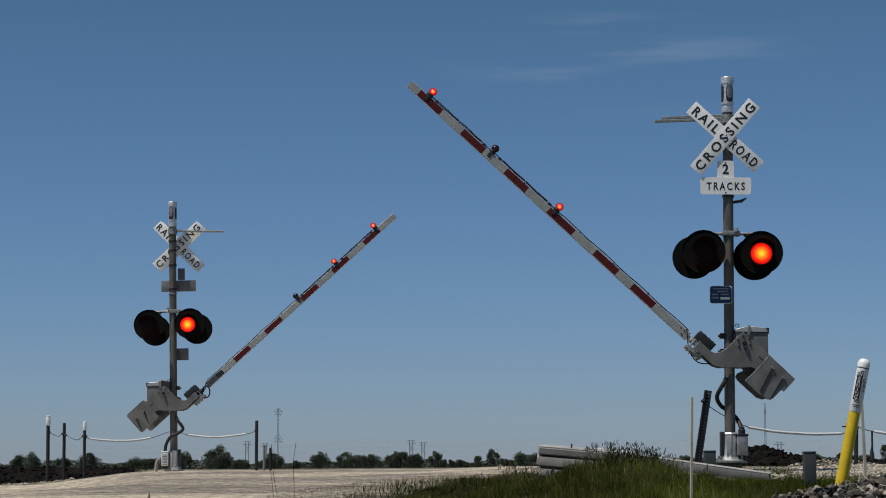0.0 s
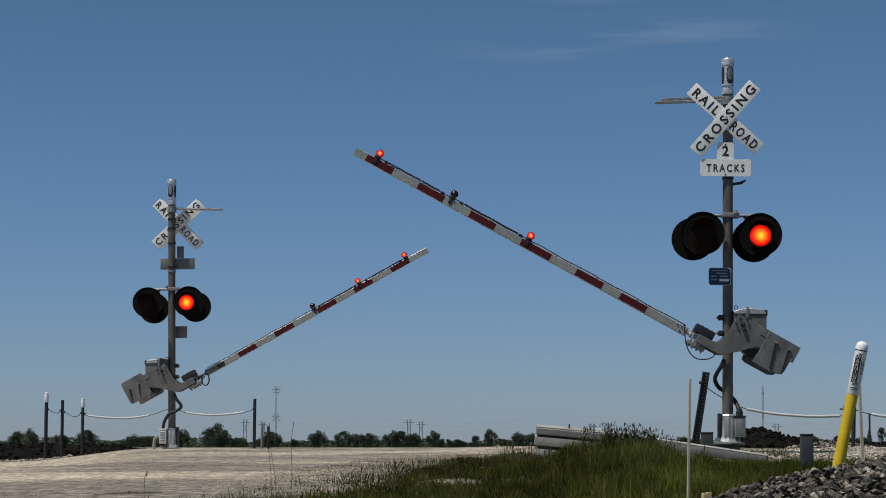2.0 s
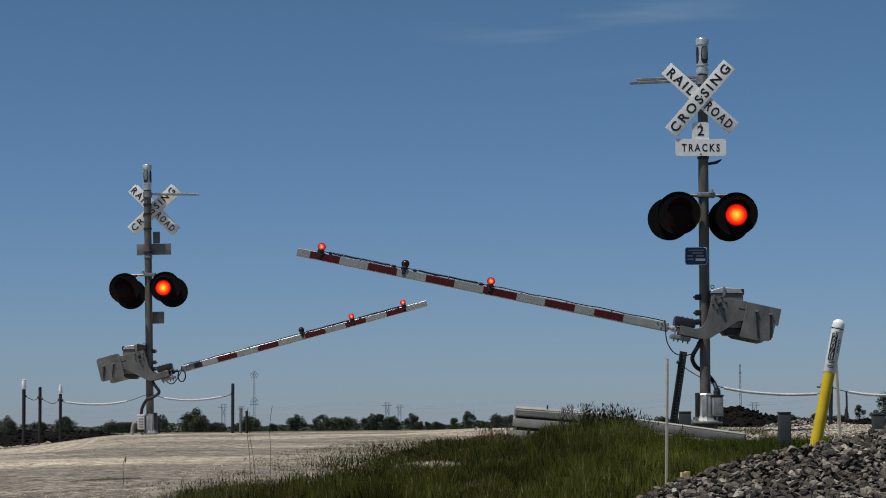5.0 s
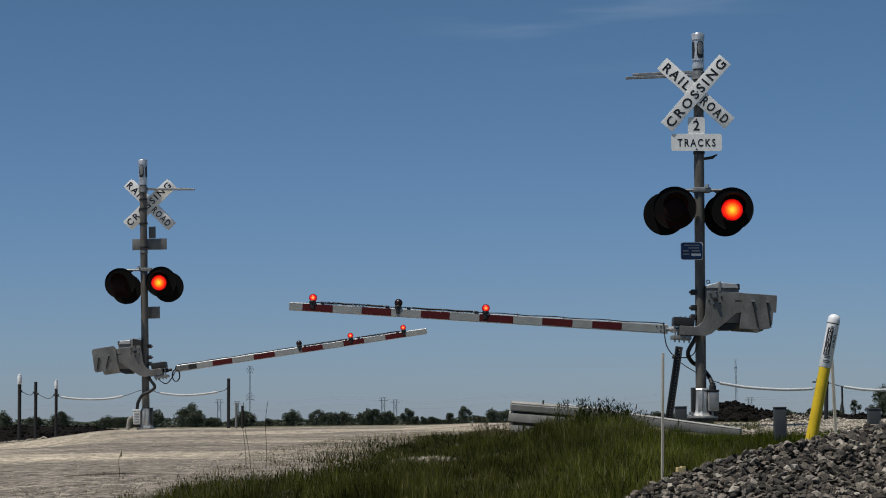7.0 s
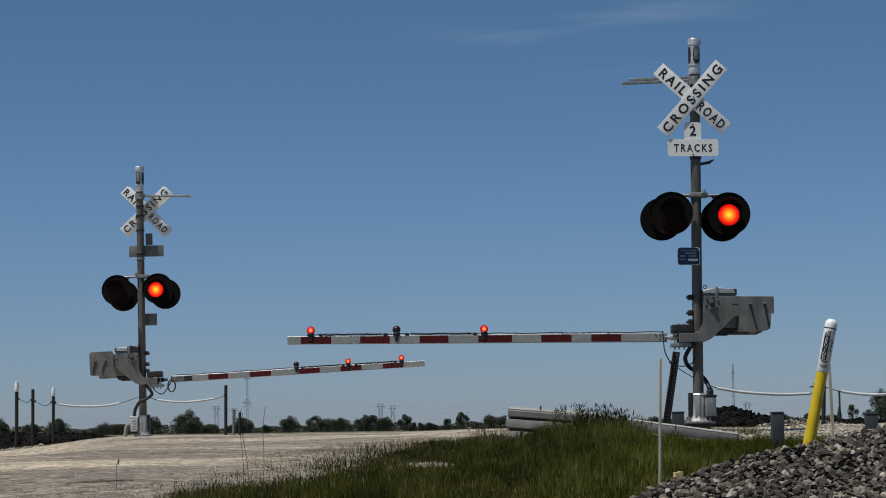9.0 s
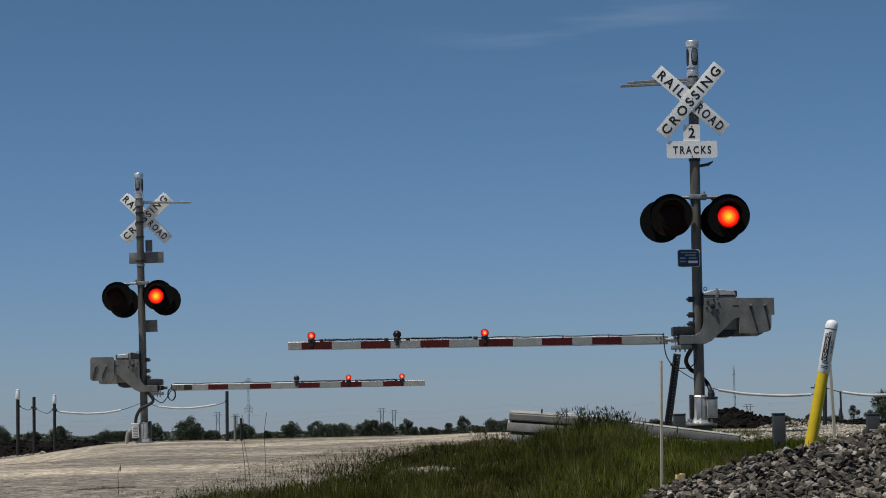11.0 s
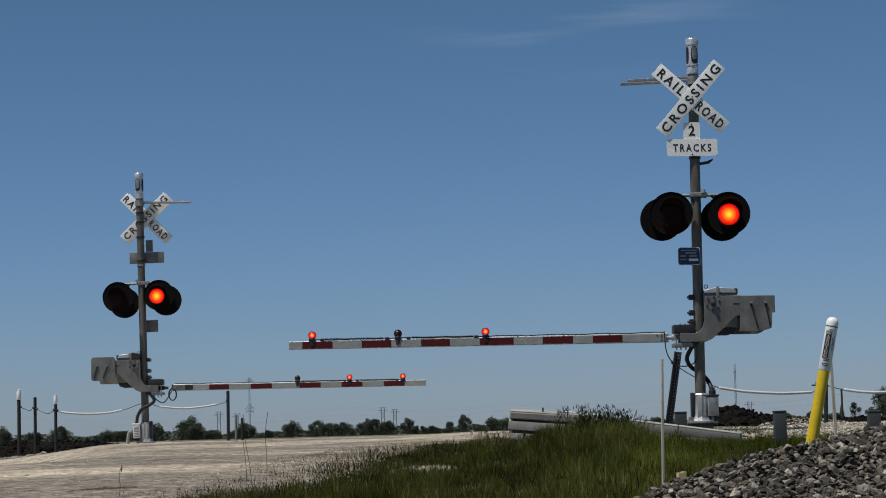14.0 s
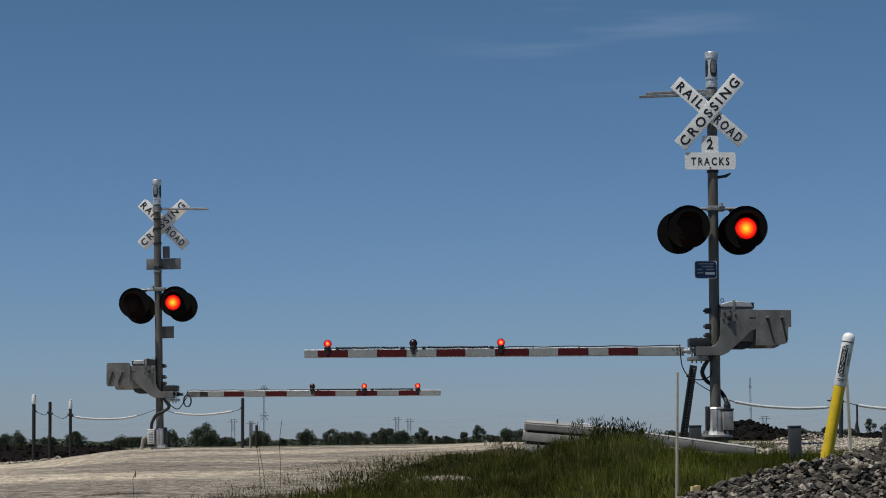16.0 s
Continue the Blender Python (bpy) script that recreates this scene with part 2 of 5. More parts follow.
WOODP = mat("weathered_post_wood", (0.028, 0.025, 0.023), 0.85, 0, 0.3, 8, 50, 0.3, stretch=(3, 3, 0.4))
PYLON = mat("distant_pylon_steel", (0.20, 0.24, 0.28), 0.7, 0.2, 0.1)
BARK = mat("bark", (0.07, 0.055, 0.04), 0.9, 0, 0.3, 3, 20, 0.3)
GROUND = mat("field_soil_and_stubble", (0.17, 0.14, 0.09), 0.95, 0, 0.3, 0.35, 14, 0.5, second=(0.08, 0.085, 0.035), bump_dist=0.03)
ROAD = road_mat("pale_crushed_limestone")
SOIL = mat("black_soil", (0.011, 0.0095, 0.008), 0.95, 0, 0.4, 3, 18, 0.8, bump_dist=0.04, spec=0.08)
ROCKS = [(0.0, (0.34, 0.335, 0.33)), (0.35, (0.74, 0.72, 0.69)), (0.6, (1.06, 0.99, 0.90)), (0.80, (1.9, 1.82, 1.68)), (0.94, (2.3, 2.25, 2.15)), (1.0, (4.0, 3.95, 3.75))]
STONE_P = mat("ballast_stone_piece", (0.138, 0.126, 0.112), 0.9, 0, 0.35, 20, 110, 0.6, spec=0.2, island=("object", ROCKS))
STONE_J = mat("ballast_stone", (0.138, 0.126, 0.112), 0.9, 0, 0.35, 20, 110, 0.6, spec=0.2, island=("mesh", ROCKS))
LIME_P = mat("limestone_piece", (0.50, 0.445, 0.365), 0.95, 0, 0.2, 12, 60, 0.3, island=("object", [(0, (0.35, 0.34, 0.32)), (1, (1.25, 1.25, 1.22))]))
LIME_J = mat("limestone_rubble", (0.50, 0.445, 0.365), 0.95, 0, 0.2, 12, 60, 0.3, island=("mesh", [(0, (0.35, 0.34, 0.32)), (1, (1.25, 1.25, 1.22))]))
CHIP = mat("dusty_stone_chips", (0.46, 0.405, 0.32), 0.95, 0, 0.3, 12, 60, 0.3, island=("mesh", [(0, (0.75, 0.75, 0.75)), (1, (1.2, 1.2, 1.17))]), spec=0.15)
GRASS = leaf_mat("grass_blades", [(0.0, (0.032, 0.048, 0.003)), (0.5, (0.066, 0.088, 0.006)), (0.85, (0.110, 0.128, 0.014)), (0.96, (0.14, 0.14, 0.03)), (1.0, (0.28, 0.25, 0.12))])
DRYG = leaf_mat("dry_grass_blades", [(0.0, (0.050, 0.048, 0.016)), (0.5, (0.105, 0.088, 0.036)), (1.0, (0.26, 0.22, 0.12))])
OLIVE = leaf_mat("dull_olive_blades", [(0.0, (0.026, 0.030, 0.004)), (0.6, (0.068, 0.072, 0.012)), (0.93, (0.12, 0.115, 0.032)), (1.0, (0.22, 0.19, 0.10))])
# yellow-green grass, with sunlight on the bank put into its brightness
YELG = leaf_mat("sunlit_yellow_blades", [(0.0, (0.062, 0.080, 0.006)), (0.5, (0.135, 0.155, 0.020)), (0.9, (0.22, 0.21, 0.06)), (1.0, (0.40, 0.35, 0.19))])
SEED = leaf_mat("pale_seed_heads", [(0.0, (0.055, 0.050, 0.020)), (0.6, (0.11, 0.10, 0.045)), (1.0, (0.26, 0.23, 0.13))])
HERB = leaf_mat("dark_weed_leaves", [(0.0, (0.014, 0.020, 0.005)), (0.7, (0.030, 0.040, 0.009)), (1.0, (0.055, 0.066, 0.018))])
CRUST = mat("shaded_crust_crumbs", (0.15, 0.125, 0.098), 0.95, 0, 0.3, 9, 60, 0.4, second=(0.08, 0.066, 0.05), spec=0.1)
# distance haze is put into this colour: paler and greyer than near leaves
LEAF = leaf_mat("hazy_tree_leaves", [(0.0, (0.072, 0.092, 0.066)), (0.6, (0.108, 0.128, 0.090)), (1.0, (0.145, 0.16, 0.115))])


# ---- mesh helpers ----
def box(bm, x0, x1, y0, y1, z0, z1, bevel=0.0):
    vs = [bm.verts.new((x, y, z)) for x in (x0, x1) for y in (y0, y1) for z in (z0, z1)]
    fs = [bm.faces.new([vs[i] for i in q]) for q in ((0, 1, 3, 2), (4, 6, 7, 5), (0, 4, 5, 1), (2, 3, 7, 6), (0, 2, 6, 4), (1, 5, 7, 3))]
    if bevel:
        es = list({e for f in fs for e in f.edges})
        bmesh.ops.bevel(bm, geom=es, offset=bevel, segments=2, affect="EDGES", profile=0.6)
    return bm


def rplate(bm, x0, x1, y0, y1, z0, z1, r):
    """A plate with rounded corners."""
    pts = []
    for cx_, cz_, a0 in ((x1 - r, z1 - r, 0), (x0 + r, z1 - r, 90), (x0 + r, z0 + r, 180), (x1 - r, z0 + r, 270)):
        for k in range(5):
            a = radians(a0 + 22.5 * k)
            pts.append((cx_ + r * math.cos(a), cz_ + r * math.sin(a)))
    return prism(bm, pts, y0, y1)


def prism(bm, pts, y0, y1, bevel=0.0):
    """A plate: the outline (x, z) pushed from y0 to y1."""
    a = [bm.verts.new((x, y0, z)) for x, z in pts]
    b = [bm.verts.new((x, y1, z)) for x, z in pts]
    fs = [bm.faces.new(a), bm.faces.new(b[::-1])]
    k = len(pts)
    for i in range(k):
        fs.append(bm.faces.new((a[i], a[(i + 1) % k], b[(i + 1) % k], b[i])))
    bmesh.ops.recalc_face_normals(bm, faces=fs)
    if bevel:
        es = list({e for f in fs[:2] for e in f.edges})
        bmesh.ops.bevel(bm, geom=es, offset=bevel, segments=1, affect="EDGES")
    return bm


def lathe(bm, profile, axis=((0, 0, 0), (0, 0, 1)), segs=20):
    """Rings (radius, distance along the axis) joined and closed at both ends."""
    o, d = Vector(axis[0]), Vector(axis[1]).normalized()
    q = d.to_track_quat("Z", "Y")
    rings = []
    for r, h in profile:
        rings.append([bm.verts.new(o + d * h + q @ Vector((r * math.cos(2 * math.pi * i / segs), r * math.sin(2 * math.pi * i / segs), 0))) for i in range(segs)])
    fs = []
    for a, b in zip(rings, rings[1:]):
        for i in range(segs):
            fs.append(bm.faces.new((a[i], a[(i + 1) % segs], b[(i + 1) % segs], b[i])))
    for f in fs:
        f.smooth = True
    fs += [bm.faces.new(rings[0][::-1]), bm.faces.new(rings[-1])]
    return bm


def rod(bm, p, q, r, segs=12, r2=None):
    p, q = Vector(p), Vector(q)
    return lathe(bm, [(r, 0), (r if r2 is None else r2, (q - p).length)], (p, q - p), segs)


def tube(bm, pts, r, segs=8):
    """A bent round hose or wire through the points."""
    pts = [Vector(p) for p in pts]
    fine = []
    for i in range(len(pts) - 1):
        a, b, c, d = pts[max(i - 1, 0)], pts[i], pts[i + 1], pts[min(i + 2, len(pts) - 1)]
        for k in range(6):
            t = k / 6
            fine.append(0.5 * (2 * b + (c - a) * t + (2 * a - 5 * b + 4 * c - d) * t * t + (3 * b - a - 3 * c + d) * t ** 3))
    fine.append(pts[-1])
    rings = []
    for i, p in enumerate(fine):
        d = (fine[min(i + 1, len(fine) - 1)] - fine[max(i - 1, 0)]).normalized()
        u = d.cross(Vector((0.13, 0.97, 0.21))).normalized()
        v = d.cross(u)
        rings.append([bm.verts.new(p + r * (math.cos(2 * math.pi * k / segs) * u + math.sin(2 * math.pi * k / segs) * v)) for k in range(segs)])
    for a, b in zip(rings, rings[1:]):
        for k in range(segs):
            bm.faces.new((a[k], a[(k + 1) % segs], b[(k + 1) % segs], b[k])).smooth = True
    bm.faces.new(rings[0][::-1])
    bm.faces.new(rings[-1])
    return bm


def mesh_of(name, bm, material):
    bmesh.ops.recalc_face_normals(bm, faces=bm.faces)
    me = bpy.data.meshes.new(name)
    bm.to_mesh(me)
    bm.free()
    me.set_sharp_from_angle(angle=radians(32))
    for m in (material if isinstance(material, (list, tuple)) else [material]):
        me.materials.append(m)
    return me


def part(name, bm, material, parent=None, label="", at=None):
    ob = new(name, mesh_of(name, bm, material))
    if parent is not None:
        ob.parent = parent
    if at is not None:
        ob.matrix_basis = at
    return tagged(ob, label) if label else ob


def thing(name, m, label, category, group="", kind=""):
    ob = new(name)
    ob.empty_display_size = 0.2
    ob.matrix_basis = m
    return tagged(ob, label, category, group, kind)


def B():
    return bmesh.new()


def lettering(word, height, material, parent, m, name="lettering", spacing=1.0, label="", weight=0.001):
    """A word in the built-in font, as a thin mesh, centred on m, reading along its x with its top along its y."""
    cu = bpy.data.curves.new("word", "FONT")
    cu.body, cu.size, cu.align_x, cu.align_y = word, height / 0.70, "CENTER", "CENTER"
    cu.extrude, cu.offset, cu.resolution_u, cu.space_character = 0.001, weight * height / 0.12, 3, spacing
    tmp = bpy.data.objects.new("word", cu)
    scene.collection.objects.link(tmp)
    bpy.context.view_layer.update()
    me = bpy.data.meshes.new_from_object(tmp.evaluated_get(bpy.context.evaluated_depsgraph_get()))
    bpy.data.objects.remove(tmp)
    bpy.data.curves.remove(cu)
    me.materials.clear()
    me.materials.append(material)
    ob = new(name, me)
    ob.parent, ob.matrix_basis = parent, m
    if label:
        tagged(ob, label)
    return ob


def smooth(a, b, v):
    t = min(1.0, max(0.0, (v - a) / (b - a)))
    return t * t * (3 - 2 * t)


def along(v, xs, zs):
    """Values zs at places xs, joined by smooth steps."""
    if v <= xs[0]:
        return zs[0]
    for i in range(len(xs) - 1):
        if v <= xs[i + 1]:
            return zs[i] + (zs[i + 1] - zs[i]) * ((v - xs[i]) / (xs[i + 1] - xs[i]))
    return zs[-1]


# ---- the lie of the land: the crossing sits on a low bank ----
def land(x, y):
    z = along(y, (0, 5, 8, 11, 14, 17, 20, 24, 28, 32, 36, 44, 50, 56, 64, 78, 100),
              (0.0, 0.35, 0.72, 1.0, 1.17, 1.24, 1.29, 1.36, 1.43, 1.49, 1.53, 1.54, 1.48, 1.25, 0.8, 0.25, 0.0))
    near = smooth(22, 27, y) * (1 - smooth(48, 60, y))
    z += near * 0.02 * smooth(1.6, 3.2, x) * (1 - smooth(34, 40, y))
    z += 0.16 * math.exp(-((x - 1.36) / 0.64) ** 4 - ((y - 20) / 3.0) ** 2)
    z -= 0.05 * smooth(1.5, -1.5, x) * smooth(24, 34, y) * (1 - smooth(56, 70, y))
    # a hollow in front of the near signal
    z -= 0.12 * smooth(1.9, 2.8, x) * smooth(16, 19, y) * (1 - smooth(26.5, 29.5, y))
    u = x * 42 / max(y, 27)
    z -= near * (0.26 * smooth(-6.3, -9.3, u) + 0.35 * smooth(-9.2, -16, u))
    if 5 < y < 60 and -16 < x < 12:
        z += 0.025 * noise.noise(Vector((x * 0.6, y * 0.35, 0))) + 0.008 * noise.noise(Vector((x * 2.5, y * 1.5, 4)))
    return z


def edge_x(y):
    """Where the crushed-stone road ends and the grass begins."""
    return along(y, (6, 13, 14.3, 15.8, 17, 20, 23, 26, 29, 34, 60), (-3.2, -2.45, -2.05, -1.35, -1.75, -1.45, -1.2, -0.85, -0.2, 0.6, 2.6)) + 0.25 * noise.noise(Vector((y * 0.8, 3.3, 0)))


def sheet(name, xs, ys, height, material, label, kind="structure"):
    """A piece of ground over the grid xs by ys."""
    me = bpy.data.meshes.new(name)
    vs = [(x, y, height(x, y)) for y in ys for x in xs]
    w = len(xs)
    fs = [(j * w + i, j * w + i + 1, (j + 1) * w + i + 1, (j + 1) * w + i) for j in range(len(ys) - 1) for i in range(w - 1)]
    me.from_pydata(vs, [], fs)
    me.polygons.foreach_set("use_smooth", [True] * len(fs))
    me.materials.append(material)
    return tagged(new(name, me), label, name.replace("_", " "), kind=kind)


far_x = [-2600, -1200, -500, -200, -80, -40, -24]
far_x2 = [16, 24, 40, 80, 200, 500, 1200, 2600]
xs = far_x + [-16 + 0.3 * i for i in range(95)] + far_x2
ys = [-200, -60, -20, -5, 0, 3] + [5 + 0.3 * i for i in range(190)] + [64, 70, 78, 90, 110, 160, 300, 600, 1200, 2200, 4200]
sheet("ground", xs, ys, land, GROUND, "earth bank with soil and stubble falling away to flat fields")
rx = [i / 70 for i in range(71)]
ry = [6 + 0.3 * i for i in range(170)]
me = bpy.data.meshes.new("road")
vs, fs = [], []
for y in ry:
    e = edge_x(y) + 0.9
    for i, u in enumerate(rx):
        x = -15 + (e + 15) * u
        lift = 0.018 if i < 69 else (-0.01 if i == 70 else 0.008)
        vs.append((x, y, land(x, y) + lift + 0.006 * noise.noise(Vector((x * 5, y * 5, 1)))))
for j in range(len(ry) - 1):
    for i in range(70):
        fs.append((j * 71 + i, j * 71 + i + 1, (j + 1) * 71 + i + 1, (j + 1) * 71 + i))
me.from_pydata(vs, [], fs)
me.polygons.foreach_set("use_smooth", [True] * len(fs))
me.materials.append(ROAD)
tagged(new("road", me), "pale crushed-limestone road over the crossing, dusty and rutted", "road", kind="structure")


# ---- crossing signals with gates ----
HUB = {}
GATES = {}
GLOBES = {"near": [], "far": []}
BLINKERS = {"left": [], "right": []}


def half_globe(radius, squash=1.0):
    """A globe whose -y half is the lit lens and whose +y half is the unlit one."""
    bm = B()
    bmesh.ops.create_uvsphere(bm, u_segments=20, v_segments=12, radius=radius)
    for v in bm.verts:
        v.co.y *= squash
    for f in bm.faces:
        f.smooth = True
        f.material_index = 0 if f.calc_center_median().y < 0 else 1
    return bm


def crossbuck(parent, x, y, z, up, down, words=True, name="crossbuck", half=0.62):
    """Two crossed blades; those in front read CROSSING, those behind RAIL ROAD."""
    for ang, dy, word in ((down, 0.0, "RAIL ROAD"), (up, -0.014, "CROSSING")):
        m = pose(x, y + dy, z) @ pose(0, 0, 0, 0, -ang, 0)
        bm = box(B(), -half, half, -0.004, 0.004, -0.107, 0.107, 0.0025)
        blade = part(name + "_blade", bm, WHITE, parent, "white reflective blade with black lettering", m)
        if not words:
            continue
        up_m = pose(0, -0.0055, 0, 90, 0, 0)
        if word == "CROSSING":
            fit_word("CROSSING", 0.138, 2 * half - 0.08, blade, up_m)
        else:
            fit_word("RAIL", 0.138, 0.45, blade, pose(-0.36, -0.0055, 0, 90, 0, 0))
            fit_word("ROAD", 0.138, 0.46, blade, pose(0.36, -0.0055, 0, 90, 0, 0))
        for bx in (-0.03, 0.03):
            part("bolt", rod(B(), (bx, -0.012, 0), (bx, 0, 0), 0.009, 6), DARK, blade)


def fit_word(word, height, width, parent, m, material=None):
    ob = lettering(word, height, material or BLACK, parent, m, spacing=1.4, weight=0.0034)
    me = ob.data
    xs_ = [v.co.x for v in me.vertices]
    ys_ = [v.co.y for v in me.vertices]
    k, c, cy = width / (max(xs_) - min(xs_)), (max(xs_) + min(xs_)) / 2, (max(ys_) + min(ys_)) / 2
    ky = height / (max(ys_) - min(ys_))
    for v in me.vertices:
        v.co.x, v.co.y = (v.co.x - c) * k, (v.co.y - cy) * ky
    return ob


def signal_light(parent, x, y, z, facing, side):
    """A round black background with a hooded 30 cm lens. facing: -1 to the near traffic, 1 to the far."""
    m = pose(x, y, z, 0, 0, 0 if facing < 0 else 180)
    bm = lathe(B(), [(0.03, 0.16), (0.13, 0.15), (0.16, 0.06), (0.165, 0.0)], ((0, 0, 0), (0, 1, 0)), 28)
    body = part("signal_light", bm, SHADE, parent, "round black signal light with hood", m)
    bm = lathe(B(), [(0.300, 0.0), (0.307, -0.012), (0.305, -0.016), (0.292, -0.006), (0.17, -0.004), (0.16, -0.004)], ((0, 0, 0), (0, 1, 0)), 48)
    part("background_disc", bm, SHADE, body)
    bm = B()
    rows_ = []
    for k in range(25):
        a = radians(-25 + 230 * k / 24)
        reach = 0.10 + 0.20 * max(0.0, math.sin(a)) ** 0.7
        ring = []
        flare = 0.030 * reach / 0.30
        for r, d in ((0.168, 0.0), (0.170 + flare, -reach), (0.165 + flare, -reach), (0.163, 0.0)):
            ring.append(bm.verts.new((r * math.cos(a) - 0.25 * flare, d - 0.005, r * math.sin(a))))
        rows_.append(ring)
    for a, b in zip(rows_, rows_[1:]):
        for i in range(4):
            bm.faces.new((a[i], a[(i + 1) % 4], b[(i + 1) % 4], b[i]))
    part("hood", bm, HOOD, body)
    if facing < 0:
        bm = B()
        bmesh.ops.create_uvsphere(bm, u_segments=32, v_segments=16, radius=0.152)
        for v in bm.verts:
            v.co.y *= 0.16
        for f in bm.faces:
            f.smooth = True
            f.material_index = 0 if f.calc_center_median().y < 0 else 1
        # added ring: keeps the turned-away lit face from lighting the hood
        baffle = lathe(B(), [(0.154, 0.004), (0.178, 0.004), (0.178, -0.004), (0.154, -0.004)], ((-0.02, -0.165, -0.03), (0, 1, 0)), 40)
        for f in [f for f in baffle.faces if len(f.verts) > 4]:
            baffle.faces.remove(f)
        part("added_baffle_ring", baffle, SHADE, body)
        lens = part("lens", bm, (LIT, UNLIT), body, "round red lens of the flashing lamp")
        lens.location = (-0.02, -0.165, -0.03)
        BLINKERS[side].append(lens)


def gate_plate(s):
    """Outline of the pivot plate about its hub, traced from the camera's view, the arm to -x for s = 1."""
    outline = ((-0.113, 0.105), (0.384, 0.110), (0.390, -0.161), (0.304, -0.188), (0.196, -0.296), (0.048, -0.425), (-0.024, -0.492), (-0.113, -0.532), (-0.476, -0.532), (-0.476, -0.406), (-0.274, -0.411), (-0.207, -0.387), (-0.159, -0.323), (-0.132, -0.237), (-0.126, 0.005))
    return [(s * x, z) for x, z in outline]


# both weight outlines are traced from the camera's view as well
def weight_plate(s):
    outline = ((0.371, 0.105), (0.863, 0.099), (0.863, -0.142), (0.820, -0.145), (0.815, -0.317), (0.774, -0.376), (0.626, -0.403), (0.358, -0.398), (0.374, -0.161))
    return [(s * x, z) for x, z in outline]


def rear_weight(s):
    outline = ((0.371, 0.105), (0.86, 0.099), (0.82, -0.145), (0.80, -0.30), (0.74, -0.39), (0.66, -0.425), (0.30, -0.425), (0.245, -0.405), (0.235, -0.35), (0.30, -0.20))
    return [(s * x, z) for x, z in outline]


def gate(parent, s, hub, stripes, lamps, who):
    """The turning part: plates, counterweights, arm, stripes and arm lamps. s = 1: the arm points to -x."""
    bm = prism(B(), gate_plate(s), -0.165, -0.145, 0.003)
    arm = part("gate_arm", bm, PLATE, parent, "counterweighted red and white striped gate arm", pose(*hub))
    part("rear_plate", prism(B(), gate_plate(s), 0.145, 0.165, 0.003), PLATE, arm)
    for y0 in (-0.195, 0.168):
        if s > 0:
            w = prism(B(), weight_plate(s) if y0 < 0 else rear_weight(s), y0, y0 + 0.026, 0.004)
        else:
            w = rplate(B(), -0.85, -0.375, y0, y0 + 0.026, -0.30, 0.17, 0.05) if y0 < 0 else rplate(B(), -0.74, -0.19, y0, y0 + 0.026, -0.36, 0.10, 0.05)
        part("counterweight", w, PLATE, arm, "grey steel counterweight plate")
        if y0 < 0:
            for x, dx in ((0.524, 0.091), (0.728, 0.065)):
                x, dx = s * x, s * dx
                low = -0.36 if s > 0 else -0.24
                bar = prism(B(), [(x - 0.012, -0.01), (x + 0.012, -0.01), (x + dx + 0.011, low), (x + dx - 0.009, low)], -0.212, -0.196, 0.002)
                part("retaining_strap", bar, DARK, arm)
                part("strap_clip", box(B(), x - 0.022, x + 0.022, -0.222, -0.198, -0.014, 0.012, 0.004), GALV, arm)
            part("slot", box(B(), *sorted((s * 0.28, s * 0.38)), -0.1665, -0.1655, -0.018, 0.0), DARK, arm)
    # hub with bolts
    part("hub", lathe(B(), [(0.034, 0.0), (0.034, -0.03), (0.022, -0.05), (0.02, -0.055)], ((0, -0.165, 0), (0, 1, 0)), 14), DARK, arm)
    for k in range(6):
        a = radians(20 + 60 * k)
        x, z = 0.092 * math.cos(a), 0.092 * math.sin(a)
        part("bolt", lathe(B(), [(0.016, 0.0), (0.016, -0.01), (0.008, -0.011), (0.008, -0.015)], ((x, -0.165, z), (0, 1, 0)), 6), DARK, arm)
    # clamp that holds the arm
    cl = box(B(), *sorted((-s * 0.565, -s * 0.27)), -0.15, 0.15, -0.405, -0.285, 0.012)
    part("arm_clamp", cl, DARK, arm, "dark steel arm clamp")
    part("clamp_foot", box(B(), *sorted((-s * 0.575, -s * 0.30)), -0.14, 0.14, -0.60, -0.545, 0.01), GALV, arm)
    for dx_ in (0.33, 0.40, 0.47, 0.53):
        part("clamp_bolt", rod(B(), (-s * dx_, -0.1, -0.64), (-s * dx_, -0.1, -0.27 - 0.03 * (dx_ > 0.5)), 0.011, 6), GALV, arm)
    part("shear_pin", lathe(B(), [(0.036, 0), (0.036, 0.10), (0.044, 0.10), (0.044, 0.16), (0.03, 0.17), (0.03, 0.24)], ((-s * 0.42, 0, -0.46), (-s, 0, 0)), 14), ALU if s > 0 else DARK, arm)
    # the arm and its sheeting
    tip, root = stripes[0], stripes[-1]
    bm = B()
    a = [(-s * root, -0.46 - 0.066), (-s * tip, -0.46 - 0.058), (-s * tip, -0.46 + 0.058), (-s * root, -0.46 + 0.066)]
    prism(bm, a, -0.0215, 0.0215, 0.007)
    part("arm_tube", bm, ALU, arm, "slim aluminium arm tube with rounded edges")
    for i, (b0, b1) in enumerate(zip(stripes, stripes[1:])):
        st = prism(B(), [(-s * (b0 - 0.001), -0.510), (-s * (b1 + 0.001), -0.512), (-s * (b1 + 0.001), -0.409), (-s * (b0 - 0.001), -0.411)], -0.0232, 0.0232, 0.001)
        # the far arm's root pieces are near-black and grey, not red and white
        part("stripe", st, (DARK if s < 0 and b0 < 1.2 else ARMR) if i % 2 else (PLATE if s < 0 and b0 < 1.0 else ARMW), arm, "red reflective stripe" if i % 2 else "white reflective stripe")
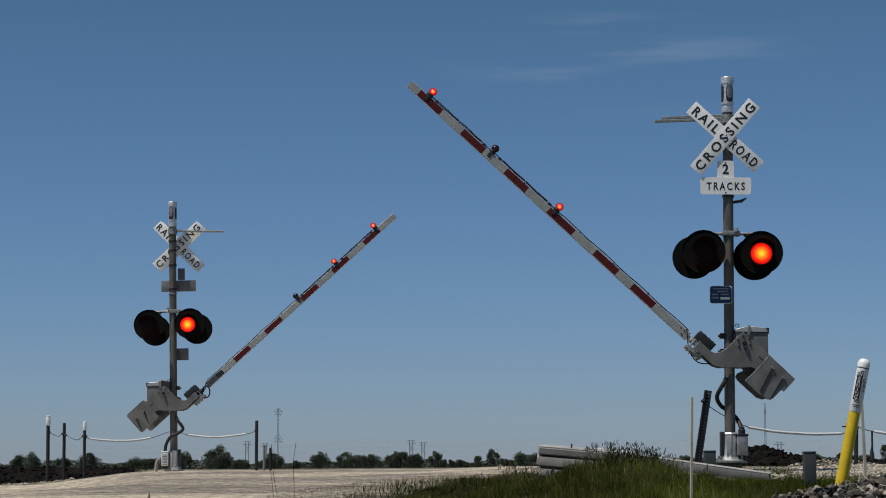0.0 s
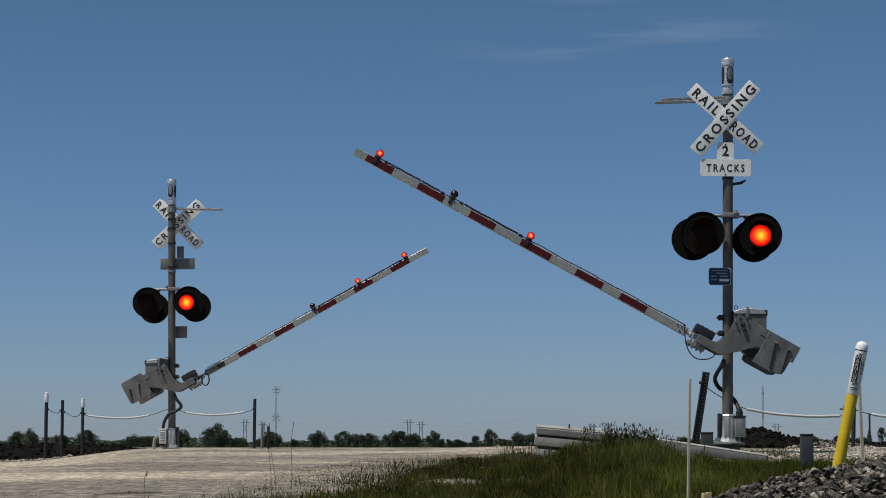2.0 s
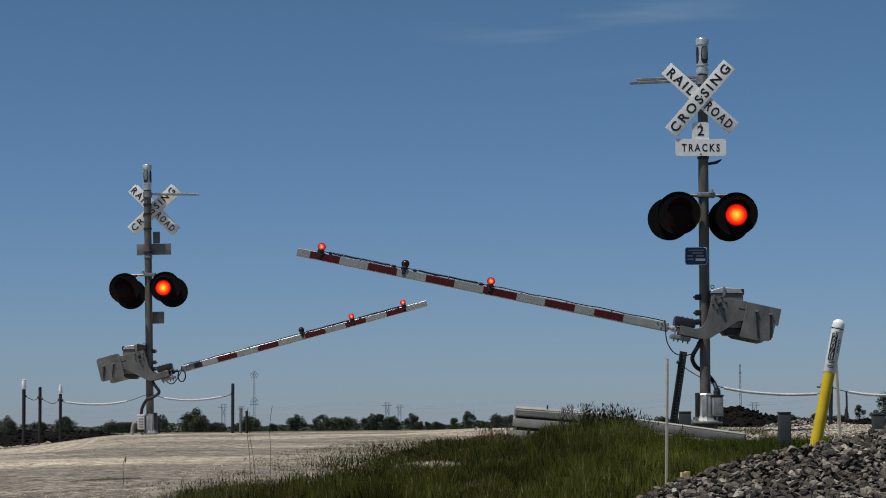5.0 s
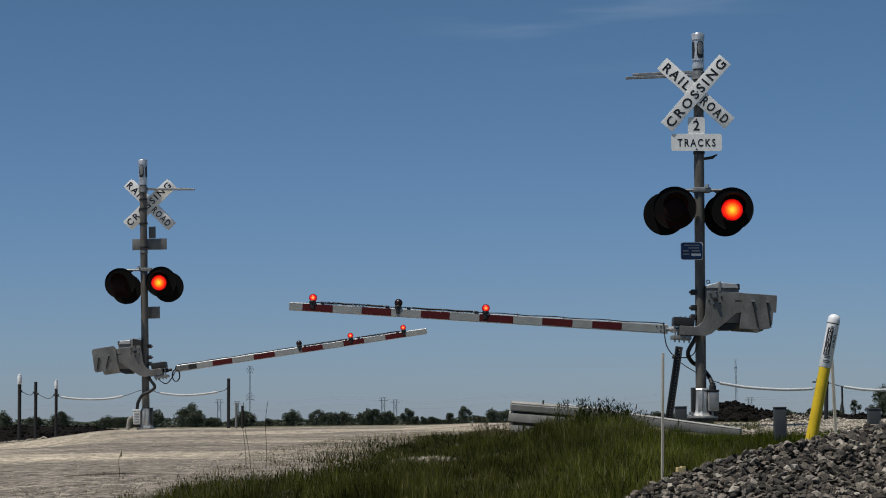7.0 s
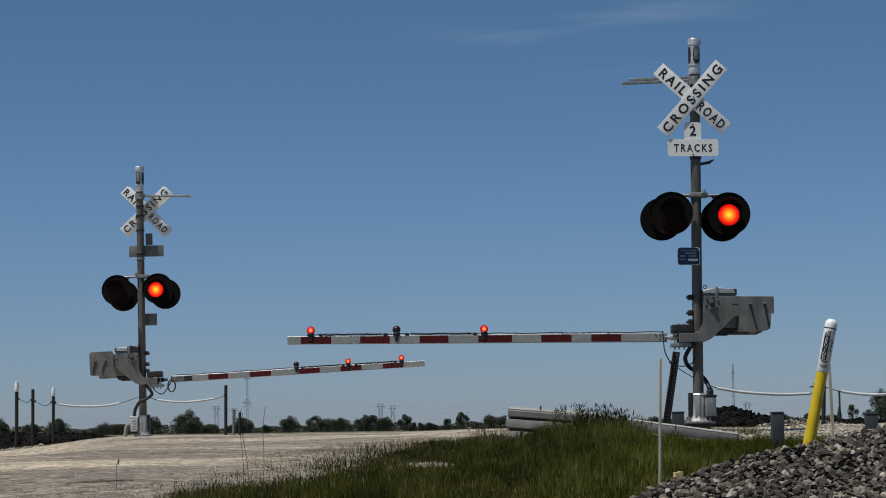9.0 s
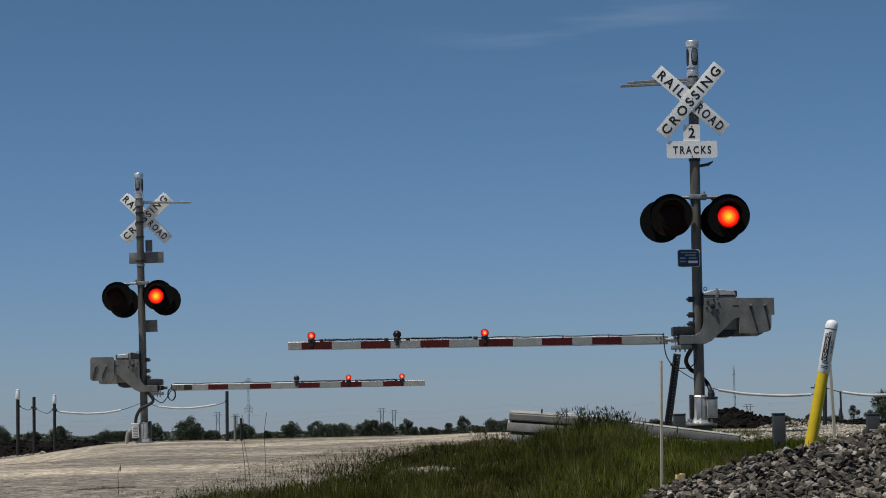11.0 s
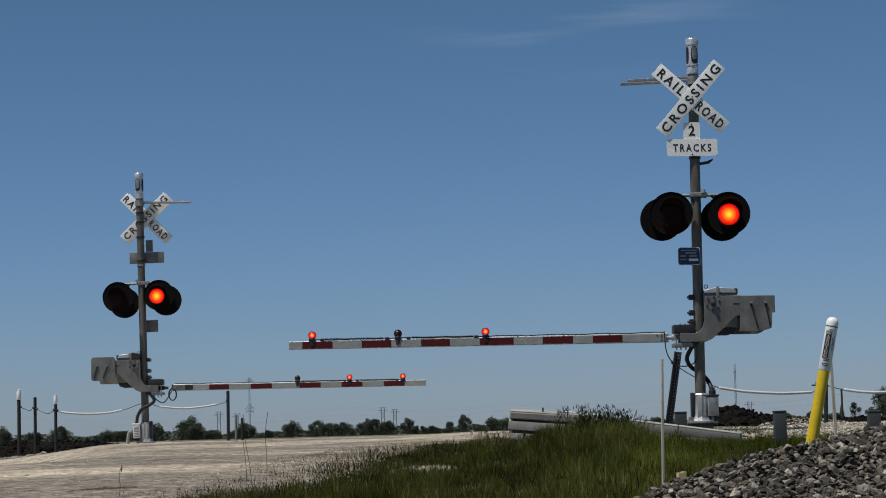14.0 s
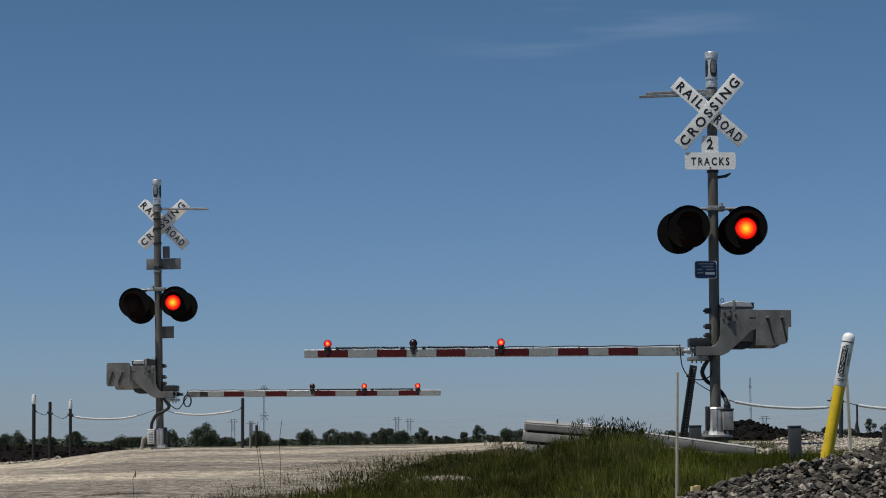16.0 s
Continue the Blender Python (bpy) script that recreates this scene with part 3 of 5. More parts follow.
    # lamps on the arm
    for k, lx in enumerate(lamps):
        part("lamp_bracket", box(B(), -s * lx - 0.05, -s * lx + 0.05, -0.035, 0.035, -0.40, -0.372, 0.008), DARK, arm)
        part("lamp_clip", box(B(), -s * lx - 0.026, -s * lx + 0.026, -0.033, -0.023, -0.475, -0.395, 0.004), DARK, arm)
        part("lamp_socket", lathe(B(), [(0.045, 0.0), (0.045, 0.02), (0.03, 0.035)], ((-s * lx, 0, -0.384), (0, 0, 1)), 16), DARK, arm)
        part("lamp_collar", lathe(B(), [(0.050, -0.012), (0.055, -0.014), (0.058, 0.0), (0.055, 0.014), (0.050, 0.012)], ((-s * lx, 0, -0.320), (0, 1, 0)), 20), UNLIT2, arm)
        g = part("arm_lamp", half_globe(0.053, 0.85), (LIT2, UNLIT2), arm, "small red gate arm lamp", pose(-s * lx, 0, -0.320))
        GLOBES[who].append(g)
    # cable clipped along the arm
    lo, hi = min(lamps), max(lamps)
    n_ = 36
    span = [hi - (hi - root - 0.05) * i / n_ for i in range(n_ + 1)]
    bm = tube(B(), [(-s * v, -0.012, -0.383 + 0.005 * math.sin(v * 9.0) + 0.003 * math.sin(v * 23)) for v in span], 0.007, 6)
    part("arm_cable", bm, RUBBER, arm, "black cable clipped along the arm")
    k_ = (hi - lo) / 2.45
    for v0, v1 in ((hi - 0.57 * k_, hi - 0.35 * k_), (hi - 1.0 * k_, hi - 0.78 * k_), (hi - 1.84 * k_, hi - 1.41 * k_), (hi - 2.27 * k_, hi - 1.85 * k_)):
        part("cable_sleeve", tube(B(), [(-s * v0, -0.012, -0.378), (-s * (v0 + v1) / 2, -0.012, -0.383), (-s * v1, -0.012, -0.377)], 0.013, 6), RUBBER, arm)
    for v0, v1 in ((hi - 0.35 * k_, hi - 0.17 * k_), (hi - 0.78 * k_, hi - 0.58 * k_)):
        turns = [(-s * (v0 + (v1 - v0) * k / 40), -0.012 + 0.014 * math.cos(k * 1.57), -0.380 + 0.014 * math.sin(k * 1.57)) for k in range(41)]
        part("cable_coil", tube(B(), turns, 0.004, 5), RUBBER, arm)
    for v in (hi - 0.14 * k_, hi - 1.06 * k_, hi - 1.36 * k_, hi - 2.32 * k_):
        part("cable_connector", lathe(B(), [(0.012, -0.028), (0.018, -0.02), (0.018, 0.02), (0.012, 0.028)], ((-s * v, -0.012, -0.384), (1, 0, 0)), 10), RUBBER, arm)
    for v in (hi - 0.57 * k_, hi - 1.03 * k_, hi - 1.845 * k_, hi - 2.29 * k_, lo - 0.45, lo - 1.1, lo - 1.75):
        part("cable_tie", box(B(), -s * v - 0.006, -s * v + 0.006, -0.0255, 0.0255, -0.406, -0.364, 0.002), GALV, arm)
    for dx_, dz_ in ((0.10, 0.03), (0.10, -0.03), (0.16, 0.03)):
        part("arm_bolt", rod(B(), (-s * (root + dx_), -0.030, -0.46 + dz_), (-s * (root + dx_), -0.02, -0.46 + dz_), 0.011, 6), DARK, arm)
    GATES[who] = arm
    HUB[who] = hub
    return arm


def signal(who, m, height, s, hub, fronts, rears, stripes, lamps, label):
    st = thing("crossing_signal", m, label, "railway crossing signal", "gated crossing signals")
    # mast, collars and cap
    part("pole", lathe(B(), [(0.078, 0.02), (0.074, 1.2), (0.072, height - 0.5), (0.072, height - 0.48)], segs=24), POLE, st, "weathered grey aluminium mast")
    top = lathe(B(), [(0.074, height - 0.52), (0.086, height - 0.515), (0.086, height - 0.44), (0.078, height - 0.435), (0.078, height - 0.40),
                      (0.088, height - 0.395), (0.086, height - 0.385), (0.084, height - 0.10)], segs=24)
    part("mast_sleeve", top, SLEEVE, st, "bright galvanised mast top sleeve")
    cap = lathe(B(), [(0.086, height - 0.10), (0.093, height - 0.095), (0.093, height - 0.015), (0.085, height - 0.002), (0.02, height)], segs=24)
    part("cap", cap, SLEEVE, st)
    # a wide hand hole in front and a second one seen at the edge
    # each hole is only a dark patch on the sleeve, coloured as shade
    for mid, wide in ((0.30, 0.66), (-1.12, 0.40)) if s > 0 else ((-0.25, 0.66), (1.15, 0.40)):
        hole, cols = B(), []
        for k in range(17):
            u = -1 + k / 8
            ang, hh = wide * u + mid, 0.12 * (1 - u ** 4) ** 0.5 + 0.002
            cols.append([hole.verts.new((0.0885 * math.sin(ang), -0.0885 * math.cos(ang), height - 0.245 + e * hh)) for e in (-1, 1)])
        for a, c in zip(cols, cols[1:]):
            hole.faces.new((a[0], c[0], c[1], a[1]))
        part("opening_shade", hole, DARK, st, "dark oval patch painted as the shaded hollow of a hand hole")
    # grey patch: the light seen in the opening, put into colour
    cover, cols = B(), []
    for k in range(13):
        u = -1 + k / 6
        ang, hh = 0.46 * u + (0.27 if s > 0 else -0.22), 0.088 * (1 - u ** 4) ** 0.5 + 0.002
        cols.append([cover.verts.new((0.0905 * math.sin(ang), -0.0905 * math.cos(ang), height - 0.222 + e * hh)) for e in (-1, 1)])
    for a, c in zip(cols, cols[1:]):
        cover.faces.new((a[0], c[0], c[1], a[1]))
    part("opening_light_patch", cover, GALV, st, "grey patch painted as the light seen in the hand hole")
    # flat bracket bars reaching out at the top
    zb = height - 0.62
    for dz, x1, y in ((0.0, 1.04, -0.03), (0.062 if s > 0 else 0.022, 0.93, 0.05)):
        bar = prism(B(), [(0.05, zb + dz), (s * -x1 if s > 0 else x1, zb + dz - 0.045 * (s > 0)), (s * -x1 if s > 0 else x1, zb + dz - 0.01 - 0.045 * (s > 0) + 0.045), (0.05, zb + dz + 0.035)] if s > 0 else
                    [(-0.05, zb + dz), (x1, zb + dz - 0.03), (x1, zb + dz + 0.005), (-0.05, zb + dz + 0.03)], y, y + 0.05, 0.003)
        part("bracket_bar", bar, GALV, st, "flat galvanised bracket bar")
    part("bracket_clamp", lathe(B(), [(0.074, zb - 0.05), (0.092, zb - 0.045), (0.092, zb + 0.07), (0.074, zb + 0.075)], segs=20), GALV, st)
    # lights on a short cross arm
    zl = fronts[0][1]
    part("cross_arm", rod(B(), (-0.42, 0.02, zl + 0.27), (0.42, 0.02, zl + 0.27), 0.022, 12), GALV, st)
    part("junction_clamp", box(B(), -0.09, 0.16, -0.09, 0.09, zl + 0.235, zl + 0.305, 0.015), GALV, st)
    part("eye_bolt", lathe(B(), [(0.03, 0), (0.03, 0.05)], ((0.10 * s, -0.09, zl + 0.29), (0, 0, 1)), 10), ALU, st)
    for (x, z), side in zip(fronts, ("left", "right")):
        part("light_bracket", rod(B(), (x * 0.5, 0.0, zl + 0.26), (x, 0.02, z + 0.1), 0.02, 10), DARK, st)
        signal_light(st, x, -0.13, z, -1, side)
    for x, z in rears:
        signal_light(st, x, 0.16, z, 1, None)
    # gate mechanism: fixed box, lid, mast clamps
    hx, hz = hub[0], hub[2]
    d = 1 if s > 0 else -1
    part("mechanism_case", box(B(), *sorted((hx - d * 0.115, hx + d * 0.34)), -0.135, 0.135, hz - 0.34, hz + 0.15, 0.02), PLATE, st, "grey gate mechanism case")
    part("mechanism_lid", prism(B(), [(hx - d * 0.12, hz + 0.152), (hx + d * 0.335, hz + 0.152), (hx + d * 0.30, hz + 0.215), (hx + d * 0.05, hz + 0.235), (hx - d * 0.12, hz + 0.19)], -0.15, 0.15, 0.006), ALU, st, "pale aluminium case lid")
    if s < 0:
        part("lid_cover", prism(B(), [(hx - d * 0.13, hz + 0.12), (hx + d * 0.10, hz + 0.12), (hx + d * 0.10, hz + 0.24), (hx + d * 0.03, hz + 0.265), (hx - d * 0.13, hz + 0.225)], -0.16, 0.16, 0.012), DARK, st, "black cover over the case lid")
    part("lid_latch", box(B(), *sorted((hx + d * 0.045, hx + d * 0.085)), -0.17, -0.14, hz + 0.10, hz + 0.245, 0.006), GALV, st)
    part("lid_hinge", box(B(), *sorted((hx + d * 0.30, hx + d * 0.355)), -0.12, 0.12, hz + 0.13, hz + 0.215, 0.01), DARK, st)
    # housing under the case; its near-black colour holds the shadow there
    sump = [(hx - d * 0.02, hz - 0.342), (hx + d * 0.335, hz - 0.342), (hx + d * 0.30, hz - 0.41), (hx + d * 0.22, hz - 0.44), (hx + d * 0.07, hz - 0.44)]
    part("motor_housing", prism(B(), sump, -0.12, 0.12, 0.008), DARK, st, "motor housing under the case, its shadow put into the dark colour")
    ring_m = tube(B(), [(hx - d * 0.09 + 0.024 * math.cos(a), -0.1, hz + 0.245 + 0.024 * math.sin(a)) for a in [2 * math.pi * i / 8 for i in range(9)]], 0.006, 6)
    part("lifting_ring", ring_m, GALV, st)
    for dz in (0.10, -0.12, -0.25):
        part("mast_clamp", box(B(), *sorted((-d * 0.135, -d * 0.055)), -0.06, 0.06, hz + dz - 0.035, hz + dz + 0.04, 0.012), DARK, st)
        part("clamp_nut", rod(B(), (-d * 0.13, -0.05, hz + dz), (-d * 0.165, -0.05, hz + dz), 0.018, 6), DARK, st)
    # cast base, flange and junction box
    fl = 0.24 if s > 0 else 0.19
    part("base_flange", lathe(B(), [(fl, 0.0), (fl, 0.025), (fl - 0.04, 0.035), (0.13, 0.05)], segs=24), GALV, st, "round cast base flange")
    part("footing", lathe(B(), [(0.19, -0.5), (0.175, -0.05), (0.165, 0.0)], segs=20), STUB, st, "round concrete mast footing")
    part("cast_base", lathe(B(), [(0.15, 0.045), (0.115, 0.12), (0.105, 0.36), (0.112, 0.40), (0.095, 0.42)], segs=8), ALU, st, "bright cast aluminium mast base")
    for k in range(4):
        a = radians(45 + 90 * k)
        part("anchor_bolt", rod(B(), ((fl - 0.035) * math.cos(a), (fl - 0.035) * math.sin(a), 0.02), ((fl - 0.035) * math.cos(a), (fl - 0.035) * math.sin(a), 0.09), 0.016, 8), GALV, st)
    part("base_door", box(B(), -0.06, 0.055, -0.122, -0.098, 0.09, 0.37, 0.008), ALU, st)
    part("junction_box", box(B(), *sorted((d * 0.085, d * 0.232)), -0.17, 0.03, 0.10, 0.37, 0.015), ALU, st, "pale metal junction box on the base")
    part("junction_box_lid", box(B(), *sorted((d * 0.095, d * 0.222)), -0.178, -0.168, 0.115, 0.355, 0.004), WHITE if s < 0 else GALV, st)
    part("box_cap", box(B(), *sorted((d * 0.080, d * 0.238)), -0.182, 0.035, 0.371, 0.40, 0.008), DARK if s > 0 else WHITE, st)
    part("box_bracket", box(B(), *sorted((d * 0.105, d * 0.215)), -0.13, -0.01, 0.05, 0.099, 0.008), DARK, st)
    if s < 0:
        for k in range(7):
            part("louvre", box(B(), d * 0.21, d * 0.107, -0.184, -0.1785, 0.13 + 0.032 * k, 0.144 + 0.032 * k, 0.002), GALV, st)
    part("side_piece", box(B(), *sorted((-d * 0.088, -d * 0.140)), -0.07, 0.07, 0.08, 0.43, 0.01), DARK, st, "thin dark piece on the side of the mast base")
    part("base_rib", box(B(), d * 0.005 - 0.007, d * 0.005 + 0.007, -0.132, -0.1225, 0.06, 0.40, 0.003), GALV, st)
    gate(st, s, hub, stripes, lamps, who)
    return st


near = signal("near", pose(3.57, 29.5, 1.605, 0, 0.73, 0), 5.49, 1, (0.192, 0, 1.677),
              ((-0.366, 2.965), (0.445, 2.955)), ((-0.475, 2.91), (0.386, 2.895)),
              (6.0, 5.81, 5.38, 4.97, 4.55, 4.13, 3.72, 3.30, 2.82, 2.41, 1.98, 1.70, 1.28, 0.63), (3.216, 4.456, 5.67),
              "grey mast with white crossbuck, flashing red lights and striped gate")
far = signal("far", pose(-6.04, 41.8, 1.51, 0, -0.74, 0), 5.43, -1, (-0.175, 0, 1.555),
             ((-0.465, 2.93), (0.355, 2.94)), ((-0.38, 2.83), (0.465, 2.85)),
             (5.82, 5.39, 4.98, 4.55, 4.13, 3.715, 3.285, 2.74, 2.31, 1.88, 1.48, 1.16, 0.99, 0.74), (3.25, 4.29, 5.36),
             "grey mast seen from behind, crossbuck, flashing lights and striped gate")

# signs on the near mast
crossbuck(near, -0.05, -0.10, 4.61, 49.2, -42.0, half=0.645)
for z0, z1, w, word, hgt, wid in ((3.96, 4.27, 0.24, "2", 0.145, 0.09), (3.785, 4.03, 0.72, "TRACKS", 0.112, 0.54)):
    p = part("tracks_sign", rplate(B(), -0.045 - w / 2, -0.045 + w / 2, -0.100 + 0.009 * (word == "2"), -0.093 + 0.008 * (word == "2"), z0, z1, 0.035), WHITE, near, "white plate with black lettering")
    fit_word(word, hgt, wid, p, pose(-0.045, -0.1015 + 0.009 * (word == "2"), (z0 + z1) / 2 + (0.035 if word == "2" else -0.005), 90, 0, 0))
    zb = z1 - 0.03 if word == "2" else z0 + 0.025
    part("bolt", rod(B(), (-0.045, -0.106, zb), (-0.045, -0.08, zb), 0.011, 6), DARK, p)
for z in (3.77, 4.25):
    part("sign_clamp", lathe(B(), [(0.074, z - 0.02), (0.084, z - 0.018), (0.084, z + 0.018), (0.074, z + 0.02)], segs=18), DARK, near)
part("side_clamp", prism(B(), [(0.06, 3.70), (0.17, 3.72), (0.26, 3.755), (0.255, 3.73), (0.2, 3.685), (0.06, 3.665)], -0.03, 0.03, 0.004), DARK, near, "dark bent bracket")
bs = part("notice_sign", rplate(B(), -0.275, 0.025, -0.105, -0.098, 2.24, 2.475, 0.03), BLUE, near, "small blue emergency notice sign")
part("sign_border", rplate(B(), -0.283, 0.033, -0.0975, -0.095, 2.232, 2.483, 0.035), WHITE, bs)
for k, (w, x, tall) in enumerate(((0.22, -0.125, 0.007), (0.15, -0.10, 0.009), (0.08, -0.21, 0.009), (0.11, -0.07, 0.010), (0.09, -0.205, 0.009), (0.135, -0.065, 0.017))):
    z = (2.44, 2.402, 2.36, 2.36, 2.312, 2.305)[k]
    part("writing_bar", box(B(), x - w / 2, x + w / 2, -0.1075, -0.105, z - tall, z + tall), WHITE if k == 5 else ARMW, bs)
# hose from the case down to the base
part("hose", tube(B(), [(-0.06, -0.09, 1.18), (-0.10, -0.11, 1.10), (-0.185, -0.06, 0.93), (-0.13, 0.06, 0.81), (-0.03, 0.115, 0.74), (0.07, 0.10, 0.66), (0.13, 0.0, 0.56), (0.155, -0.08, 0.44)], 0.030, 10), RUBBER, near, "black rubber cable hose")
part("hose_fitting", lathe(B(), [(0.05, 0), (0.05, 0.06), (0.038, 0.07), (0.038, 0.1)], ((0.155, -0.08, 0.40), (0, 0, 1)), 12), DARK, near)

# signs on the far mast, seen through behind its pole
crossbuck(far, 0.09, 0.16, 4.54, 43.3, -46.0)
crossbuck(far, 0.12, 0.24, 4.53, 43.0, -46.5, words=False, name="rear_crossbuck")
part("rear_sign", box(B(), -0.25, 0.447, 0.13, 0.138, 3.61, 3.835, 0.003), PLATE, far, "bare grey back of a track sign")
part("rear_sign", box(B(), 0.085, 0.225, 0.13, 0.138, 3.84, 4.08, 0.003), PLATE, far, "bare grey back of a track sign")
part("rear_notice", box(B(), 0.05, 0.29, 0.13, 0.138, 2.22, 2.46, 0.003), PLATE, far, "bare grey back of a notice")
for z in (3.56, 3.65, 4.13, 4.43, 4.62):
    part("sign_clamp", lathe(B(), [(0.074, z - 0.02), (0.086, z - 0.018), (0.086, z + 0.018), (0.074, z + 0.02)], segs=18), DARK if z > 3.6 else GALV, far)
part("hose", tube(B(), [(0.06, -0.08, 1.08), (0.11, -0.12, 0.99), (0.205, -0.13, 0.84), (0.10, -0.13, 0.75), (-0.04, -0.125, 0.69), (-0.13, -0.12, 0.55), (-0.155, -0.11, 0.44), (-0.16, -0.1, 0.38)], 0.032, 10), RUBBER, far, "black rubber cable hose")
part("base_conduit", tube(B(), [(-0.27, -0.05, 0.25), (-0.33, -0.05, 0.2), (-0.36, -0.05, 0.0)], 0.035, 8), CONC, far)

# slack cables from the arm roots
c1 = part("gate_cable", tube(B(), [(0, 0, 0.05), (0.0, 0, 0), (0.03, 0, -0.26), (0.14, 0, -0.42), (0.30, 0, -0.446), (0.42, 0, -0.39), (0.46, 0, -0.26)], 0.008, 6), RUBBER, near, "slack black gate cable")
loop = [(0.11 * math.sin(a) * 0.7 - 0.02, 0.01 * a, -0.17 + 0.12 * math.cos(a)) for a in [0.9 * i for i in range(15)]]
c2 = part("gate_cable", tube(B(), [(0, 0, 0.03)] + loop + [(-0.18, 0, -0.32), (-0.33, 0, -0.27), (-0.42, 0, -0.15)], 0.010, 6), RUBBER, far, "coiled slack black gate cable")
CABLES = {"near": c1, "far": c2}


# ---- markers, stakes and posts round the near signal ----
def rest(x, y, drop=0.02):
    return land(x, y) - drop


gm = thing("gas_marker", pose(2.97, 17.5, rest(2.97, 17.5, 0.060), 0, 12.3, 0), "leaning yellow gas pipeline marker post with white top", "marker post")
part("yellow_tube", lathe(B(), [(0.050, 0.0), (0.049, 0.3), (0.048, 0.905)], segs=22), YELLOW, gm)
wt = part("white_sleeve", lathe(B(), [(0.0485, 0.815), (0.0515, 0.82), (0.051, 1.19), (0.0515, 1.20)], segs=22), WPLAST, gm, "white printed warning sleeve", pose(0, 0, 0.09))
part("dome", lathe(B(), [(0.052, 1.20), (0.052, 1.225), (0.046, 1.25), (0.03, 1.266), (0.008, 1.272)], segs=22), WPLAST, gm, "", pose(0, 0, 0.09))
part("black_band", lathe(B(), [(0.0518, 1.186), (0.0522, 1.187), (0.0522, 1.193), (0.0518, 1.194)], segs=22), BLACK, gm, "", pose(0, 0, 0.09))


def wrapped(ob, radius, centre, z):
    """Wraps flat lettering (x across, z up) round a tube."""
    for v in ob.data.vertices:
        a = centre + v.co.x / radius
        v.co = Vector((radius * math.sin(a), -radius * math.cos(a) + v.co.y * 0, z + v.co.z))
    return ob


def upright_word(word, size, centre, z, step, material, parent, quarter):
    """Letters stacked along the tube, each turned a quarter as on the marker."""
    for i, ch in enumerate(word):
        ob = lettering(ch, size, material, parent, Matrix(), name="letter")
        for v in ob.data.vertices:
            x, y = v.co.x, v.co.y
            u, w_ = (x, y) if not quarter else (-y, x)
            v.co = Vector((u, 0, w_))
        wrapped(ob, 0.0528, centre, z - step * i)


bm = B()
vs_a = []
for i in range(9):
    a = -0.92 + 1.0 * i / 8
    vs_a.append([bm.verts.new((0.0521 * math.sin(a), -0.0521 * math.cos(a), z)) for z in (0.918, 1.15)])
for a, b in zip(vs_a, vs_a[1:]):
    bm.faces.new((a[0], b[0], b[1], a[1]))
part("warning_panel", bm, BLACK, wt)
upright_word("WARNING", 0.030, -0.42, 1.131, 0.0322, WHITE, wt, False)
upright_word("GAS", 0.033, 0.52, 1.08, 0.038, BLACK, wt, False)
for z, w in ((0.91, 0.5), (0.898, 0.45), (0.872, 0.6), (0.858, 0.5), (1.16, 0.3)):
    bm = B()
    q = [[bm.verts.new((0.0523 * math.sin(-0.15 + w * (k - 2) / 2), -0.0523 * math.cos(-0.15 + w * (k - 2) / 2), z + dz)) for dz in (-0.004, 0.004)] for k in range(5)]
    for a, b in zip(q, q[1:]):
        bm.faces.new((a[0], b[0], b[1], a[1]))
    part("writing_bar", bm, STUB, wt)


def lath(x, y, lean_x, lean_y, h, w=0.020, label="thin pale wooden survey lath stuck in the ground"):
    st = thing("survey_stake", pose(x, y, rest(x, y, 0.04), lean_y, lean_x, 12), label, "stake", "survey stakes")
    bm = B()
    prism(bm, [(-w / 2, 0), (w / 2, 0), (w / 2 * 0.95, h), (-w / 2 * 0.95, h)], -0.008, 0.008, 0.0015)
    part("lath", bm, LATH, st)
    return st


lath(1.32, 13.0, 1.2, 1, 2.01 - land(1.32, 13) + 0.04, 0.015)
lath(3.71, 20.0, -1.6, 0, 2.2 - land(3.71, 20), 0.03)
for x, y, h in ((1.345, 12.4, 1.345 - land(1.345, 12.4)), (1.375, 12.45, 1.35 - land(1.375, 12.45))):
    st = thing("stake_stub", pose(x, y, rest(x, y, 0.03), 2, 3, 20), "short pale wooden peg beside the lath", "stake", "wooden pegs")
    part("peg", box(B(), -0.014, 0.014, -0.014, 0.014, 0, h, 0.003), PEG, st)

# leaning perforated steel post and plain post that carry the sleeved cable
cp = thing("channel_post", pose(3.42, 32.63, rest(3.42, 32.63, 0.05), 0, 9.4, 0), "leaning dark perforated steel sign post", "post", "cable fence posts")
H = 2.735 - land(3.42, 32.63) + 0.06
part("post_web", box(B(), -0.045, 0.045, 0.02, 0.03, 0, H, 0.002), DARK, cp)
for x in (-0.045, 0.045):
    part("post_flange", box(B(), x - 0.012, x + 0.012, -0.012, 0.0195, 0, H, 0.002), DARK, cp)
for k in range(int(H / 0.05)):
    part("post_hole", lathe(B(), [(0.010, 0), (0.010, 0.003)], ((0.012, 0.0168, 0.03 + 0.05 * k), (0, 1, 0)), 8), CONC, cp)


def fence_post(x, y, h, r, lean, cap, material, label):
    st = thing("fence_post", pose(x, y, rest(x, y, 0.05), 0, lean, 0), label, "post", "cable fence posts")
    part("post_shaft", lathe(B(), [(r * 1.05, 0), (r, 0.05), (r * 0.97, h), (r * 0.6, h + 0.01)], segs=12), material, st)
    if cap:
        part("post_cap", lathe(B(), [(r * 1.12, h - cap), (r * 1.3, h - cap + 0.02), (r * 1.2, h - 0.06), (r * 0.9, h + 0.012), (r * 0.3, h + 0.02)], segs=12), WPLAST, st, "white plastic cap")
    return st


